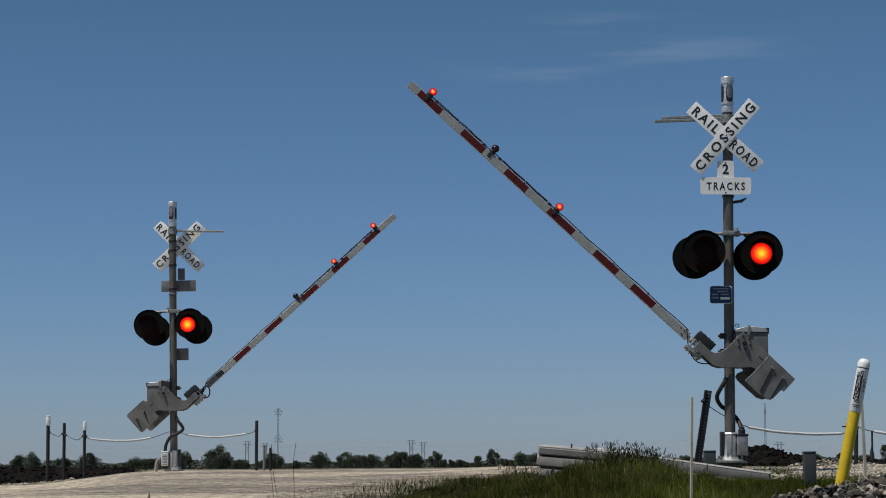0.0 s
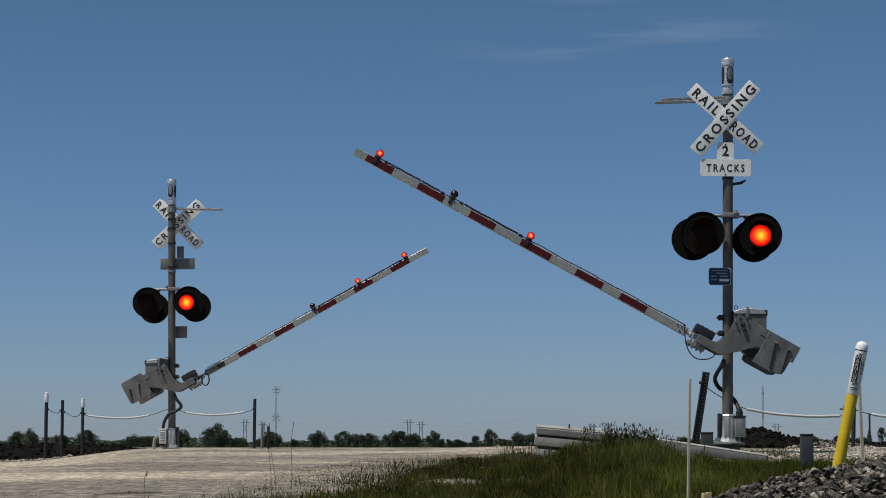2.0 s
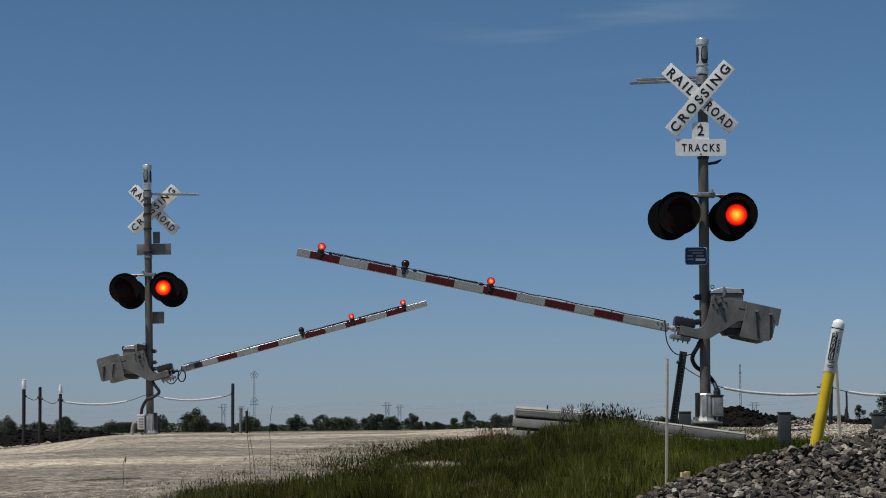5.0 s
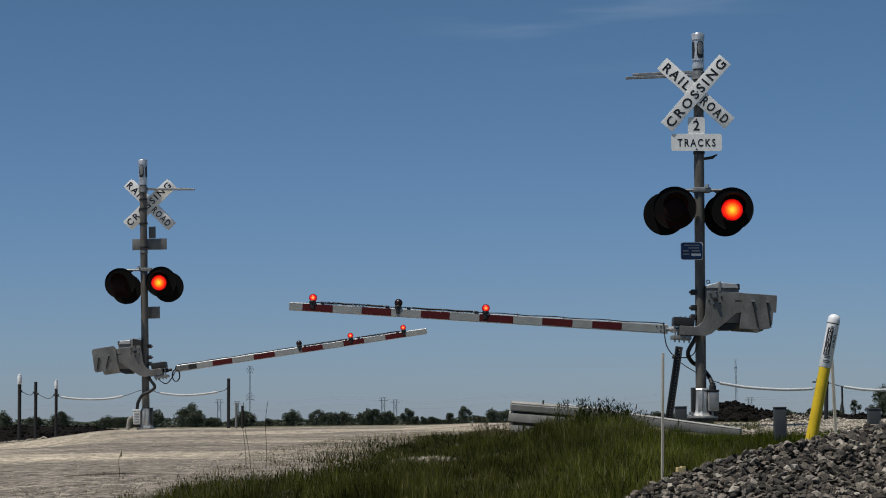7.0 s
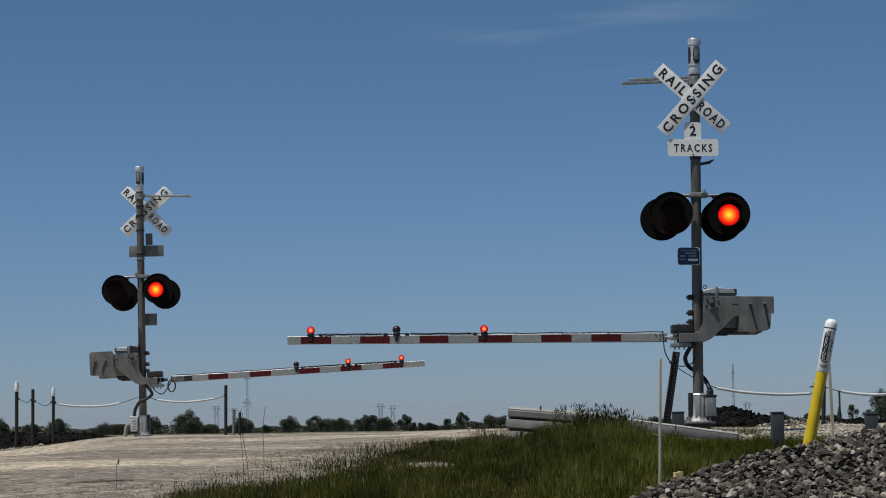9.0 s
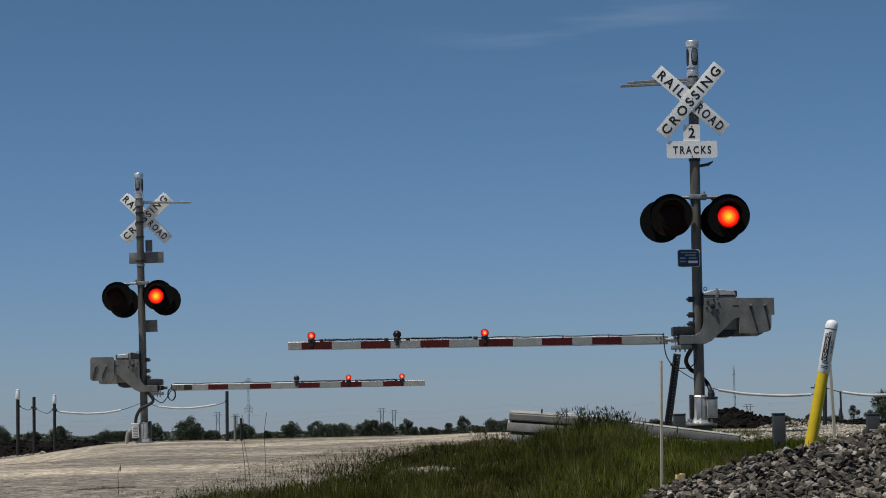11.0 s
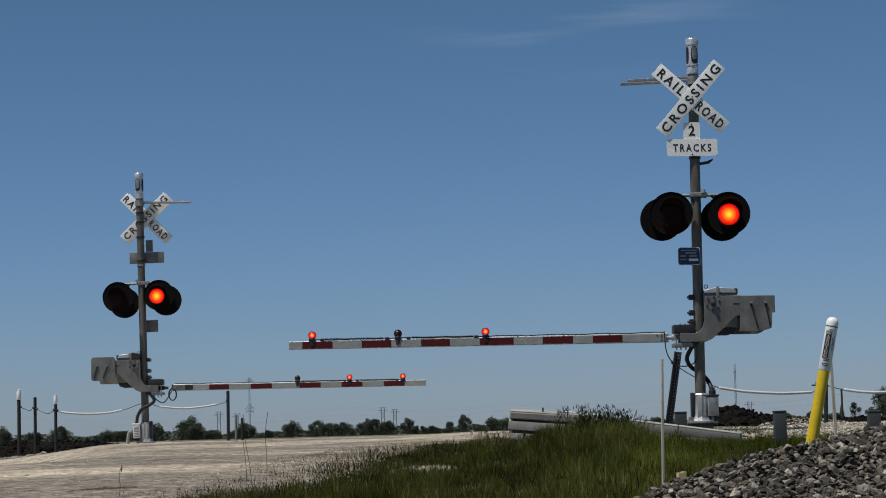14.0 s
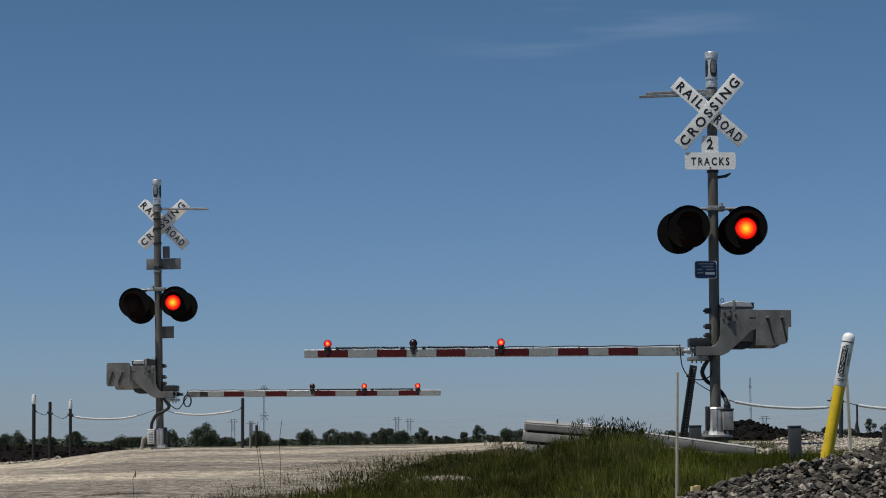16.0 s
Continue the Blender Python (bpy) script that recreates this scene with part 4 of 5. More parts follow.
fence_post(5.99, 33.17, 2.69 - land(5.99, 33.17), 0.034, 2.0, 0, DARK, "dark round steel fence post")
fence_post(8.49, 45.0, 2.31 - land(8.49, 45), 0.022, 0, 0, WOODP, "thin dark far fence post")
hook = thing("cable_bracket", pose(5.985, 33.13, 2.15), "small dark cable bracket on the fence post", "bracket")
part("bracket_arm", rod(B(), (0.0, 0, 0), (-0.20, 0, 0.01), 0.012, 8), DARK, hook)
part("bracket_pin", rod(B(), (-0.13, 0, -0.05), (-0.13, 0, 0.06), 0.012, 8), DARK, hook)
fence_post(-9.23, 45.0, 2.75 - land(-9.23, 45), 0.040, 0, 0.2, WOODP, "dark fence post with white cap")
fence_post(-8.96, 45.4, 2.60 - land(-8.96, 45.4), 0.036, 0, 0, WOODP, "dark weathered wooden fence post")
fence_post(-8.44, 45.0, 2.62 - land(-8.44, 45), 0.034, 0, 0.18, WOODP, "dark fence post with white cap")
fence_post(-4.73, 45.0, 2.62 - land(-4.73, 45), 0.036, 0.4, 0, DARK, "dark round steel fence post")
fence_post(-6.08, 60.0, 2.25 - land(-6.08, 60), 0.04, 0, 0, CONCD, "pale grey far marker post")
fence_post(-5.90, 60.0, 2.16 - land(-5.90, 60), 0.04, 0, 0, WOODP, "thin far marker post")


def guard_cable(pts, sleeves, label):
    st = thing("guard_cable", pose(0, 0, 0), label, "cable", "sleeved guard cables")
    part("wire", tube(B(), pts, 0.007, 6), WIRE, st)
    for s0 in sleeves:
        part("sleeve", tube(B(), s0, 0.023, 10), PVC, st, "white plastic sleeve")
    for p in (pts[0], pts[-1]):
        part("clip", lathe(B(), [(0.02, -0.03), (0.028, 0), (0.02, 0.03)], (p, (1, 0, 0.1)), 8), DARK, st)


guard_cable([(3.542, 32.61, 2.563), (3.799, 32.85, 2.392), (4.291, 32.96, 2.156), (4.986, 33.01, 2.060), (5.564, 33.12, 2.033), (5.832, 33.12, 2.060), (6.013, 33.14, 2.135)],
            [[(4.291, 32.96, 2.156), (4.654, 32.98, 2.092), (4.986, 33.01, 2.060), (5.350, 33.06, 2.041), (5.778, 33.12, 2.049)]],
            "steel guard cable with white sleeve slung between posts")
guard_cable([(6.013, 33.14, 2.156), (6.238, 33.06, 2.081), (6.591, 33.01, 2.028), (6.955, 32.96, 2.017), (7.918, 32.96, 2.049), (8.881, 32.96, 2.188)],
            [[(6.270, 33.06, 2.076), (6.591, 33.01, 2.028), (6.955, 32.96, 2.017), (7.918, 32.96, 2.049)]],
            "steel guard cable with white sleeve running off to the side")
fence_post(8.88, 32.95, 2.36 - land(8.88, 32.95), 0.032, 0, 0, DARK, "dark round steel fence post")
guard_cable([(-8.41, 45, 2.26), (-8.35, 45, 2.22), (-7.62, 45, 2.16), (-7.01, 45, 2.22), (-6.6, 45, 2.35), (-6.4, 45, 2.35), (-6.2, 45, 2.28), (-5.61, 45, 2.225), (-4.94, 45, 2.29), (-4.74, 45, 2.36)],
            [[(-8.33, 45, 2.215), (-8.0, 45, 2.175), (-7.62, 45, 2.16), (-7.3, 45, 2.175), (-7.01, 45, 2.22)], [(-6.2, 45, 2.28), (-5.9, 45, 2.24), (-5.61, 45, 2.225), (-5.25, 45, 2.25), (-4.96, 45, 2.29)]],
            "steel guard cable with white sleeves behind the far mast")
guard_cable([(-9.2, 45, 2.35), (-9.05, 45.2, 2.27), (-8.99, 45.38, 2.33)], [], "short slack cable between fence posts")
guard_cable([(-8.92, 45.38, 2.3), (-8.65, 45.2, 2.19), (-8.47, 45.0, 2.27)], [], "short slack cable between fence posts")


# ---- grey pedestals, concrete slab and beam ----
def pedestal(x, y, top, w):
    z0 = rest(x, y, 0.03)
    st = thing("utility_pedestal", pose(x, y, z0, 0, 0, 4), "plain dark grey utility pedestal", "utility pedestal", "utility pedestals")
    part("pedestal_body", box(B(), -w / 2, w / 2, -0.05, 0.05, 0, top - z0 - 0.02, 0.006), STUB, st)
    part("pedestal_cap", box(B(), -w / 2 - 0.004, w / 2 + 0.004, -0.054, 0.054, top - z0 - 0.02, top - z0, 0.005), STUB, st)


pedestal(3.17, 28.5, 1.77, 0.155)
pedestal(3.965, 25.0, 1.73, 0.14)
pedestal(5.09, 25.0, 1.70, 0.145)

sl = thing("concrete_slab", pose(0.83, 28.6, 1.566, 2.2, 5.2, -2), "raised pale concrete slab with a dark joint, half sunk in grass", "concrete slab")
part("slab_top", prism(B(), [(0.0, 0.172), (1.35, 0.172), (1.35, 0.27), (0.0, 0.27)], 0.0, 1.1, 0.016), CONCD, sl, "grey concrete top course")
# thin paler sheet: sunlight on the slab's top put into colour
part("slab_lit_top", box(B(), 0.012, 1.34, 0.012, 1.09, 0.2705, 0.282, 0.006), CONC, sl, "upper face, sunlight put into its paler colour")
part("slab_joint", box(B(), 0.05, 1.30, 0.07, 1.02, 0.13, 0.175), DARK, sl, "dark recessed joint")
part("slab_body", box(B(), -0.012, 1.33, 0.004, 1.08, 0.025, 0.142, 0.01), CONC, sl, "pale concrete lower course")
part("slab_joint", box(B(), 0.05, 1.30, 0.09, 1.02, -0.03, 0.03), DARK, sl, "dark recessed joint")
part("slab_foot", box(B(), 0.02, 1.33, -0.02, 1.08, -0.34, -0.022, 0.01), CONC, sl)
part("slab_pin", rod(B(), (0.45, 0.4, 0.27), (0.45, 0.4, 0.34), 0.012, 8), DARK, sl)
scrap = thing("plastic_strap", sl.matrix_basis @ pose(0.92, 0.12, 0.287), "pale crumpled plastic strap lying on the slab", "strap")
for k in range(2):
    part("strap_strip", tube(B(), [(-0.22 + 0.04 * k, 0.05 * k, 0.012), (-0.12, 0.05 * k, 0.022 + 0.006 * k), (0.0, 0.02, 0.012), (0.10, 0.05 * k, 0.02), (0.24 - 0.03 * k, 0.03, 0.010)], 0.007, 6), PVC, scrap)

be = thing("concrete_beam", pose(2.35, 27.3, 1.556, 1.8, 8.3, -12), "long pale concrete beam lying tilted beside the mast", "concrete beam")
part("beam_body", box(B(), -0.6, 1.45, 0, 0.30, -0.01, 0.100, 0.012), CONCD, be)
# paler than the body: the sunlit top is painted in
part("beam_top", prism(B(), [(-0.6, 0.102), (1.45, 0.102), (1.45, 0.118), (-0.6, 0.118)], 0.004, 0.30, 0.006), CONC, be, "top face, painted paler for the sun on it")


# ---- stones: angular hulls of a few kinds ----
def stone_mesh(name, seed, material):
    rnd = random.Random(seed)
    bm = B()
    ax = (rnd.uniform(0.8, 1.2), rnd.uniform(0.65, 1.0), rnd.uniform(0.45, 0.75))
    for _ in range(11):
        v = Vector((rnd.gauss(0, 1), rnd.gauss(0, 1), rnd.gauss(0, 1))).normalized()
        bm.verts.new((v.x * ax[0] * 0.5, v.y * ax[1] * 0.5, v.z * ax[2] * 0.5))
    r = bmesh.ops.convex_hull(bm, input=bm.verts)
    bmesh.ops.delete(bm, geom=[v for v in bm.verts if not v.link_faces], context="VERTS")
    return mesh_of(name, bm, material)


def joined_stones(name, places, shapes, material, parent, label):
    """Many stones as one mesh. places: x, y, z, size."""
    rnd = random.Random(len(places))
    vs_, fs_ = [], []
    data = [(np.array([v.co for v in s.vertices]), [tuple(p.vertices) for p in s.polygons]) for s in shapes]
    for x, y, z, size in places:
        v, f = data[rnd.randrange(len(data))]
        rot = np.array(Euler((rnd.uniform(-0.6, 0.6), rnd.uniform(-0.6, 0.6), rnd.uniform(0, 6.3))).to_matrix())
        k = len(vs_)
        vs_ += list((v @ rot.T) * size + np.array((x, y, z)))
        fs_ += [tuple(i + k for i in q) for q in f]
    me_ = bpy.data.meshes.new(name)
    me_.from_pydata([tuple(v) for v in vs_], [], fs_)
    me_.materials.append(material)
    ob = new(name, me_)
    ob.parent = parent
    return tagged(ob, label, kind="stuff")


def heap_z(x, y):
    """The ballast heap: a slope that climbs to one side, with its crest about twelve metres off."""
    r = along(x, (0.2, 0.7, 1.03, 1.29, 1.65, 2.0, 2.55, 3.4, 4.5), (0.86, 0.99, 1.13, 1.25, 1.355, 1.435, 1.548, 1.675, 1.75))
    z = r - 0.34 * max(0, 12 - y) - 0.55 * max(0, y - 12.1)
    return z + 0.02 * noise.noise(Vector((x * 3, y * 3, 7)))


hp = thing("ballast_heap", pose(0, 0, 0), "heap of angular grey-brown railway ballast stones", "ballast heap")
me = bpy.data.meshes.new("heap_core")
hx_ = [0.2 + 0.06 * i for i in range(72)]
hy_ = [9.6 + 0.06 * i for i in range(70)]
vs = [(x, y, heap_z(x, y) - 0.03) for y in hy_ for x in hx_]
fs = [(j * 72 + i, j * 72 + i + 1, (j + 1) * 72 + i + 1, (j + 1) * 72 + i) for j in range(69) for i in range(71)]
me.from_pydata(vs, [], fs)
me.materials.append(STONE_P)
core = new("heap_core", me)
core.parent = hp
shapes_p = [stone_mesh("stone", 100 + i, STONE_P) for i in range(10)]
shapes_j = [stone_mesh("stone_kind", 100 + i, STONE_J) for i in range(10)]
rnd = random.Random(5)
single, joined = [], []
for _ in range(15500):
    x, y = rnd.uniform(0.45, 3.6), rnd.uniform(10.2, 12.7)
    z = heap_z(x, y)
    if z < land(x, y) - 0.03:
        continue
    size = rnd.choice((0.026, 0.034, 0.042, 0.05, 0.06, 0.072))
    p = (x, y, z + rnd.uniform(-0.015, 0.02), size)
    if 11.35 < y < 12.15 and 1.1 < x < 2.75 and len(single) < 300 and size > 0.04:
        single.append(p)
    else:
        joined.append(p)
for x, y, z, size in single:
    ob = new("stone", rnd.choice(shapes_p))
    ob.parent = hp
    ob.matrix_basis = Matrix.LocRotScale((x, y, z), Euler((rnd.uniform(-0.6, 0.6), rnd.uniform(-0.6, 0.6), rnd.uniform(0, 6.3))), (size, size, size))
joined_stones("loose_ballast", joined, shapes_j, STONE_J, hp, "loose grey ballast stones")

# crushed stone lying loose on the road
rnd = random.Random(31)
lime_r = [stone_mesh("chip_kind", 500 + i, CHIP) for i in range(5)]
chips = []
for _ in range(2600):
    y = 12.5 + 22 * rnd.random() ** 1.3
    x = rnd.uniform(-0.225 * y, edge_x(y) + 0.4)
    if noise.noise(Vector((x * 0.9, y * 0.5, 9))) < rnd.uniform(-0.5, 0.25):
        continue
    chips.append((x, y, land(x, y) + 0.015, rnd.choice((0.009, 0.012, 0.016, 0.024))))
for _ in range(2200):
    y = rnd.uniform(12.5, 24)
    x = edge_x(y) + rnd.uniform(-0.6, 0.8)
    chips.append((x, y, land(x, y) + 0.018, rnd.choice((0.014, 0.02, 0.028))))
for _ in range(800):
    a, r = rnd.uniform(0, 6.3), rnd.random() ** 0.5
    x, y = -0.19 + 0.32 * r * math.cos(a), 18.2 + 1.2 * r * math.sin(a)
    chips.append((x, y, land(x, y) + 0.004, rnd.choice((0.014, 0.02, 0.028))))
rd = thing("road_gravel", pose(0, 0, 0), "pale crushed stone scattered over the road", "gravel")
joined_stones("road_chippings", chips, lime_r, CHIP, rd, "loose pale stone chips")

# pale rubble behind the near signal, and the black soil heap on it
wg = thing("limestone_rubble", pose(0, 0, 0), "bed of pale limestone rubble round the mast foot", "rubble bed")
lime_p = [stone_mesh("rubble_stone", 300 + i, LIME_P) for i in range(6)]
lime_j = [stone_mesh("rubble_kind", 300 + i, LIME_J) for i in range(6)]
pl = []
for _ in range(15000):
    x, y = rnd.uniform(3.3, 8.4), rnd.uniform(27.3, 35)
    if x < 3.9 and y < 29.0 or y > along(x, (3.3, 5.2, 6.2, 8.4), (31.6, 31.8, 33.0, 35.0)):
        continue
    if noise.noise(Vector((x * 1.6, y * 0.7, 6))) < rnd.uniform(-0.9, -0.25):
        continue
    swell = 0.03 * smooth(29.5, 33, y)
    pl.append((x, y, land(x, y) + swell * rnd.uniform(0.3, 1) + 0.01, rnd.uniform(0.022, 0.07)))
for x, y, z, size in pl[:220]:
    ob = new("rubble_stone", rnd.choice(lime_p))
    ob.parent = wg
    ob.matrix_basis = Matrix.LocRotScale((x, y, z), Euler((rnd.uniform(-1, 1), rnd.uniform(-1, 1), rnd.uniform(0, 6.3))), (size, size, size))
joined_stones("rubble", pl[220:], lime_j, LIME_J, wg, "pale limestone rubble")


edge = thing("bank_stones", pose(0, 0, 0), "row of pale stones at the foot of the dark bank", "stones")
pl = []
for _ in range(150):
    x = rnd.uniform(-11.5, -8.5)
    y = 43.6 + rnd.uniform(-0.5, 0.5)
    pl.append((x, y, land(x, y) + 0.03, rnd.uniform(0.05, 0.15)))
joined_stones("edge_stones", pl, lime_j, LIME_J, edge, "pale stones")
mix_heap = thing("rubble_heap", pose(0, 0, 0), "low heap of dark and pale broken rubble", "rubble heap")
for shapes, material, count in ((lime_j, LIME_J, 260), (shapes_j, STONE_J, 460)):
    pl = []
    for _ in range(count):
        a, r = rnd.uniform(0, 6.3), rnd.random() ** 0.5
        x, y = 6.1 + 0.75 * r * math.cos(a), 36.0 + 0.9 * r * math.sin(a)
        pl.append((x, y, land(x, y) + 0.10 * (1 - r * r) * rnd.uniform(0.3, 1.0), rnd.uniform(0.035, 0.085)))
    joined_stones("rubble", pl, shapes, material, mix_heap, "broken rubble")
# dark brown crumbs stand in for shaded crevices along the broken crust
crumbs = thing("road_crust", pose(0, 0, 0), "ragged crust edges on the road, their shade put into dark brown crumbs", "road crust")
pl = []
for x0, x1, y0, y1 in ((-1.70, -1.15, 23.2, 23.0), (-0.45, 0.45, 28.6, 28.2), (-2.85, -2.35, 15.6, 15.8)):
    for _ in range(int(520 * (x1 - x0))):
        u = rnd.random()
        x, y = x0 + (x1 - x0) * u, y0 + (y1 - y0) * u + 0.12 * noise.noise(Vector((x0 + 4 * u, y0, 0))) + rnd.gauss(0, 0.07)
        pl.append((x, y, land(x, y) + 0.018, rnd.uniform(0.008, 0.030) * (1 - 0.6 * abs(2 * u - 1))))
joined_stones("crust_crumb", pl, lime_r, CRUST, crumbs, "dark brown crumbs standing for shaded crust edges")


def soil_heap(x0, x1, y, height, base, seed, label, shape=((0, 0.06, 0.16, 0.5, 1.0), (0.1, 0.9, 1.0, 0.72, 0.05))):
    """A rough black mound, made of many clods on a lumpy core."""
    rnd_ = random.Random(seed)
    st = thing("soil_heap", pose(0, 0, 0), label, "soil heap", "black soil heaps")

    def zz(x, yy):
        u = (x - x0) / (x1 - x0)
        prof = along(u, *shape)
        return base + height * prof * max(0, 1 - ((yy - y) / 1.6) ** 2) + 0.07 * noise.noise(Vector((x * 2.2, yy * 2, seed)))
    n = max(20, int((x1 - x0) / 0.12))
    vs_ = [(x0 + (x1 - x0) * i / n, y - 1.7 + 0.2 * j, zz(x0 + (x1 - x0) * i / n, y - 1.7 + 0.2 * j) - (0.3 if j in (0, 17) else 0)) for j in range(18) for i in range(n + 1)]
    fs_ = [(j * (n + 1) + i, j * (n + 1) + i + 1, (j + 1) * (n + 1) + i + 1, (j + 1) * (n + 1) + i) for j in range(17) for i in range(n)]
    me_ = bpy.data.meshes.new("heap_core")
    me_.from_pydata(vs_, [], fs_)
    me_.materials.append(SOIL)
    o = new("heap_core", me_)
    o.parent = st
    pl_ = []
    for _ in range(int(260 * (x1 - x0))):
        x, yy = rnd_.uniform(x0, x1), rnd_.uniform(y - 1.5, y + 0.8)
        pl_.append((x, yy, zz(x, yy), rnd_.choice((0.05, 0.08, 0.1, 0.16))))
    joined_stones("soil_crumb", pl_, lime_j, SOIL, st, "loose black soil clods")


soil_heap(4.85, 6.9, 38.0, 0.34, 1.54, 3, "heap of loose black soil beyond the pale rubble", ((0, 0.06, 0.16, 0.42, 1.0), (0.1, 0.9, 1.0, 0.5, 0.0)))
soil_heap(6.0, 11.5, 40.0, 0.15, 1.47, 8, "low bank of loose black soil")
soil_heap(-20.0, -6.9, 46.6, 0.46, 1.12, 6, "low bank of dark soil beside the road", ((0, 0.9, 0.97, 1.0), (1.0, 1.0, 0.75, 0.0)))


# ---- far off: trees, pylons, masts ----
def tree(x, y, w, h, seed, kind=0):
    rnd_ = random.Random(seed)
    z0 = land(x, y)
    st = thing("tree", pose(x, y, z0), ("broad green field tree, far off on the plain", "slender dark conifer, far off on the plain", "low green hedge shrub, far off on the plain")[kind], "tree", "far trees")
    bm = B()
    tr = 0.02 * h + 0.1
    rod(bm, (0, 0, -0.3), (0, 0, h * 0.5), tr, 7, tr * 0.5)
    for k in range(5):
        a = rnd_.uniform(0, 6.3)
        rod(bm, (0, 0, h * rnd_.uniform(0.2, 0.45)), (math.cos(a) * w * 0.3, math.sin(a) * w * 0.3, h * rnd_.uniform(0.5, 0.85)), tr * 0.45, 5, tr * 0.15)
    part("trunk", bm, BARK, st)
    # crown: many small leaf clumps gathered in uneven lobes
    lobes = []
    for _ in range(3 if kind == 1 else max(9, int(w / h * 9))):
        if kind == 1:
            lobes.append((0, 0, h * 0.5, w * 0.4))
        else:
            lx = rnd_.uniform(-0.36, 0.36) * w
            top = h * (0.92 - 0.45 * (abs(lx) / (0.5 * w)) ** 2) * rnd_.uniform(0.8, 1.0)
            lr = rnd_.uniform(0.18, 0.3) * min(w, h)
            lobes.append((lx, rnd_.uniform(-0.3, 0.3) * w, top - lr * rnd_.uniform(0.7, 1.0), lr * rnd_.uniform(0.6, 1.1)))
    vs_, fs_ = [], []
    n = int(3000 * max(1.0, w / h))
    for _ in range(n):
        if kind == 1:
            u = rnd_.random()
            hh = h * (0.12 + 0.88 * u)
            r = w * 0.5 * (1 - u) ** 0.8 * rnd_.uniform(0.5, 1.1)
            a = rnd_.uniform(0, 6.3)
            c = Vector((r * math.cos(a), r * math.sin(a), hh))
        else:
            lx, ly, lz, lr = rnd_.choice(lobes)
            v = Vector((rnd_.gauss(0, 1), rnd_.gauss(0, 1), rnd_.gauss(0, 1))).normalized() * lr * rnd_.uniform(0.5, 1.12)
            c = Vector((lx, ly, max(lz, 0.1 * h))) + v
            if rnd_.random() < 0.25:
                c.z = rnd_.uniform(0.02, 0.5) * h
            c.z = max(c.z, 0.04 * h)
        s_ = 0.028 * min(w, h) * rnd_.uniform(0.5, 1.5) + 0.08
        k = len(vs_)
        for _q in range(4):
            vs_.append(tuple(c + Vector((rnd_.uniform(-1, 1), rnd_.uniform(-1, 1), rnd_.uniform(-0.8, 0.8))) * s_))
        fs_ += [(k, k + 1, k + 2), (k, k + 2, k + 3), (k, k + 1, k + 3), (k + 1, k + 2, k + 3)]
    me_ = bpy.data.meshes.new("crown")
    me_.from_pydata(vs_, [], fs_)
    me_.materials.append(LEAF)
    o = new("crown", me_)
    o.parent = st


TREES_A = [(-234, 8, 8.5, 0), (-224, 9, 7, 0), (-197, 10, 8.5, 0), (-183, 9, 6, 2), (-172, 9, 6, 2), (-150, 11, 9, 0), (-140, 14, 11.5, 0), (-131, 9, 8, 0)]
TREES_B = [(-122, 9, 5, 2), (-114, 12, 5, 2), (-103, 8, 8.2, 0), (-95, 4, 4, 2), (-86, 3.4, 6, 1), (-79, 10, 7.5, 0), (-71, 7, 9, 0), (-63, 8, 7, 0),
         (-54, 11, 7, 2), (-46, 9, 7.5, 0), (-39, 8, 9, 0), (-32, 10, 6.8, 2), (-22, 7, 8, 0), (-15, 8, 4.5, 2), (-8, 9, 3.8, 2), (1, 4, 6, 0), (9, 6, 9, 0)]
TREES_C = [(17, 7, 4.5, 2), (24, 9, 7.6, 0), (30, 7, 7, 0), (40, 9, 5, 2), (97, 12, 4.6, 2), (109, 13, 5, 2), (121, 12, 4.6, 2), (133, 12, 4.8, 2), (146, 12, 5, 2), (158, 12, 4.6, 2),
         (207, 5, 9.5, 0), (214, 3.4, 8.5, 1), (221, 7, 7, 0), (229, 12, 13, 0), (241, 15, 19, 0), (187, 10, 6, 2), (178, 11, 5.5, 2), (-246, 10, 8, 0), (196, 9, 5, 2)]
for i, (x, w, h, kd) in enumerate(TREES_A + TREES_B + TREES_C):
    tree(x, 1100 + 40 * math.sin(i * 2.3), w * 1.15, h * 1.22, 40 + i, kd)


# the low continuous woodland and hedges behind the single trees
rnd = random.Random(77)
vs, fs = [], []
for _ in range(26000):
    x = rnd.uniform(-320, 330)
    y = rnd.uniform(1160, 1200)
    top = 2.9 + 3.4 * noise.noise(Vector((x * 0.035, 0.5, 0))) + 1.6 * noise.noise(Vector((x * 0.13, 2.5, 0)))
    if x < -60:
        top += 1.2
    if top < 0.7:
        continue
    c = Vector((x, y, rnd.uniform(0.0, 1.0) ** 0.8 * top))
    k = len(vs)
    for _q in range(4):
        vs.append(tuple(c + Vector((rnd.uniform(-1, 1), rnd.uniform(-1, 1), rnd.uniform(-0.6, 0.6)))))
    fs += [(k, k + 1, k + 2), (k, k + 2, k + 3), (k, k + 1, k + 3), (k + 1, k + 2, k + 3)]
me = bpy.data.meshes.new("far_woodland")
me.from_pydata(vs, [], fs)
me.materials.append(LEAF)
tagged(new("far_woodland", me), "low dark green hedges and woodland along the horizon", "woodland", kind="stuff")


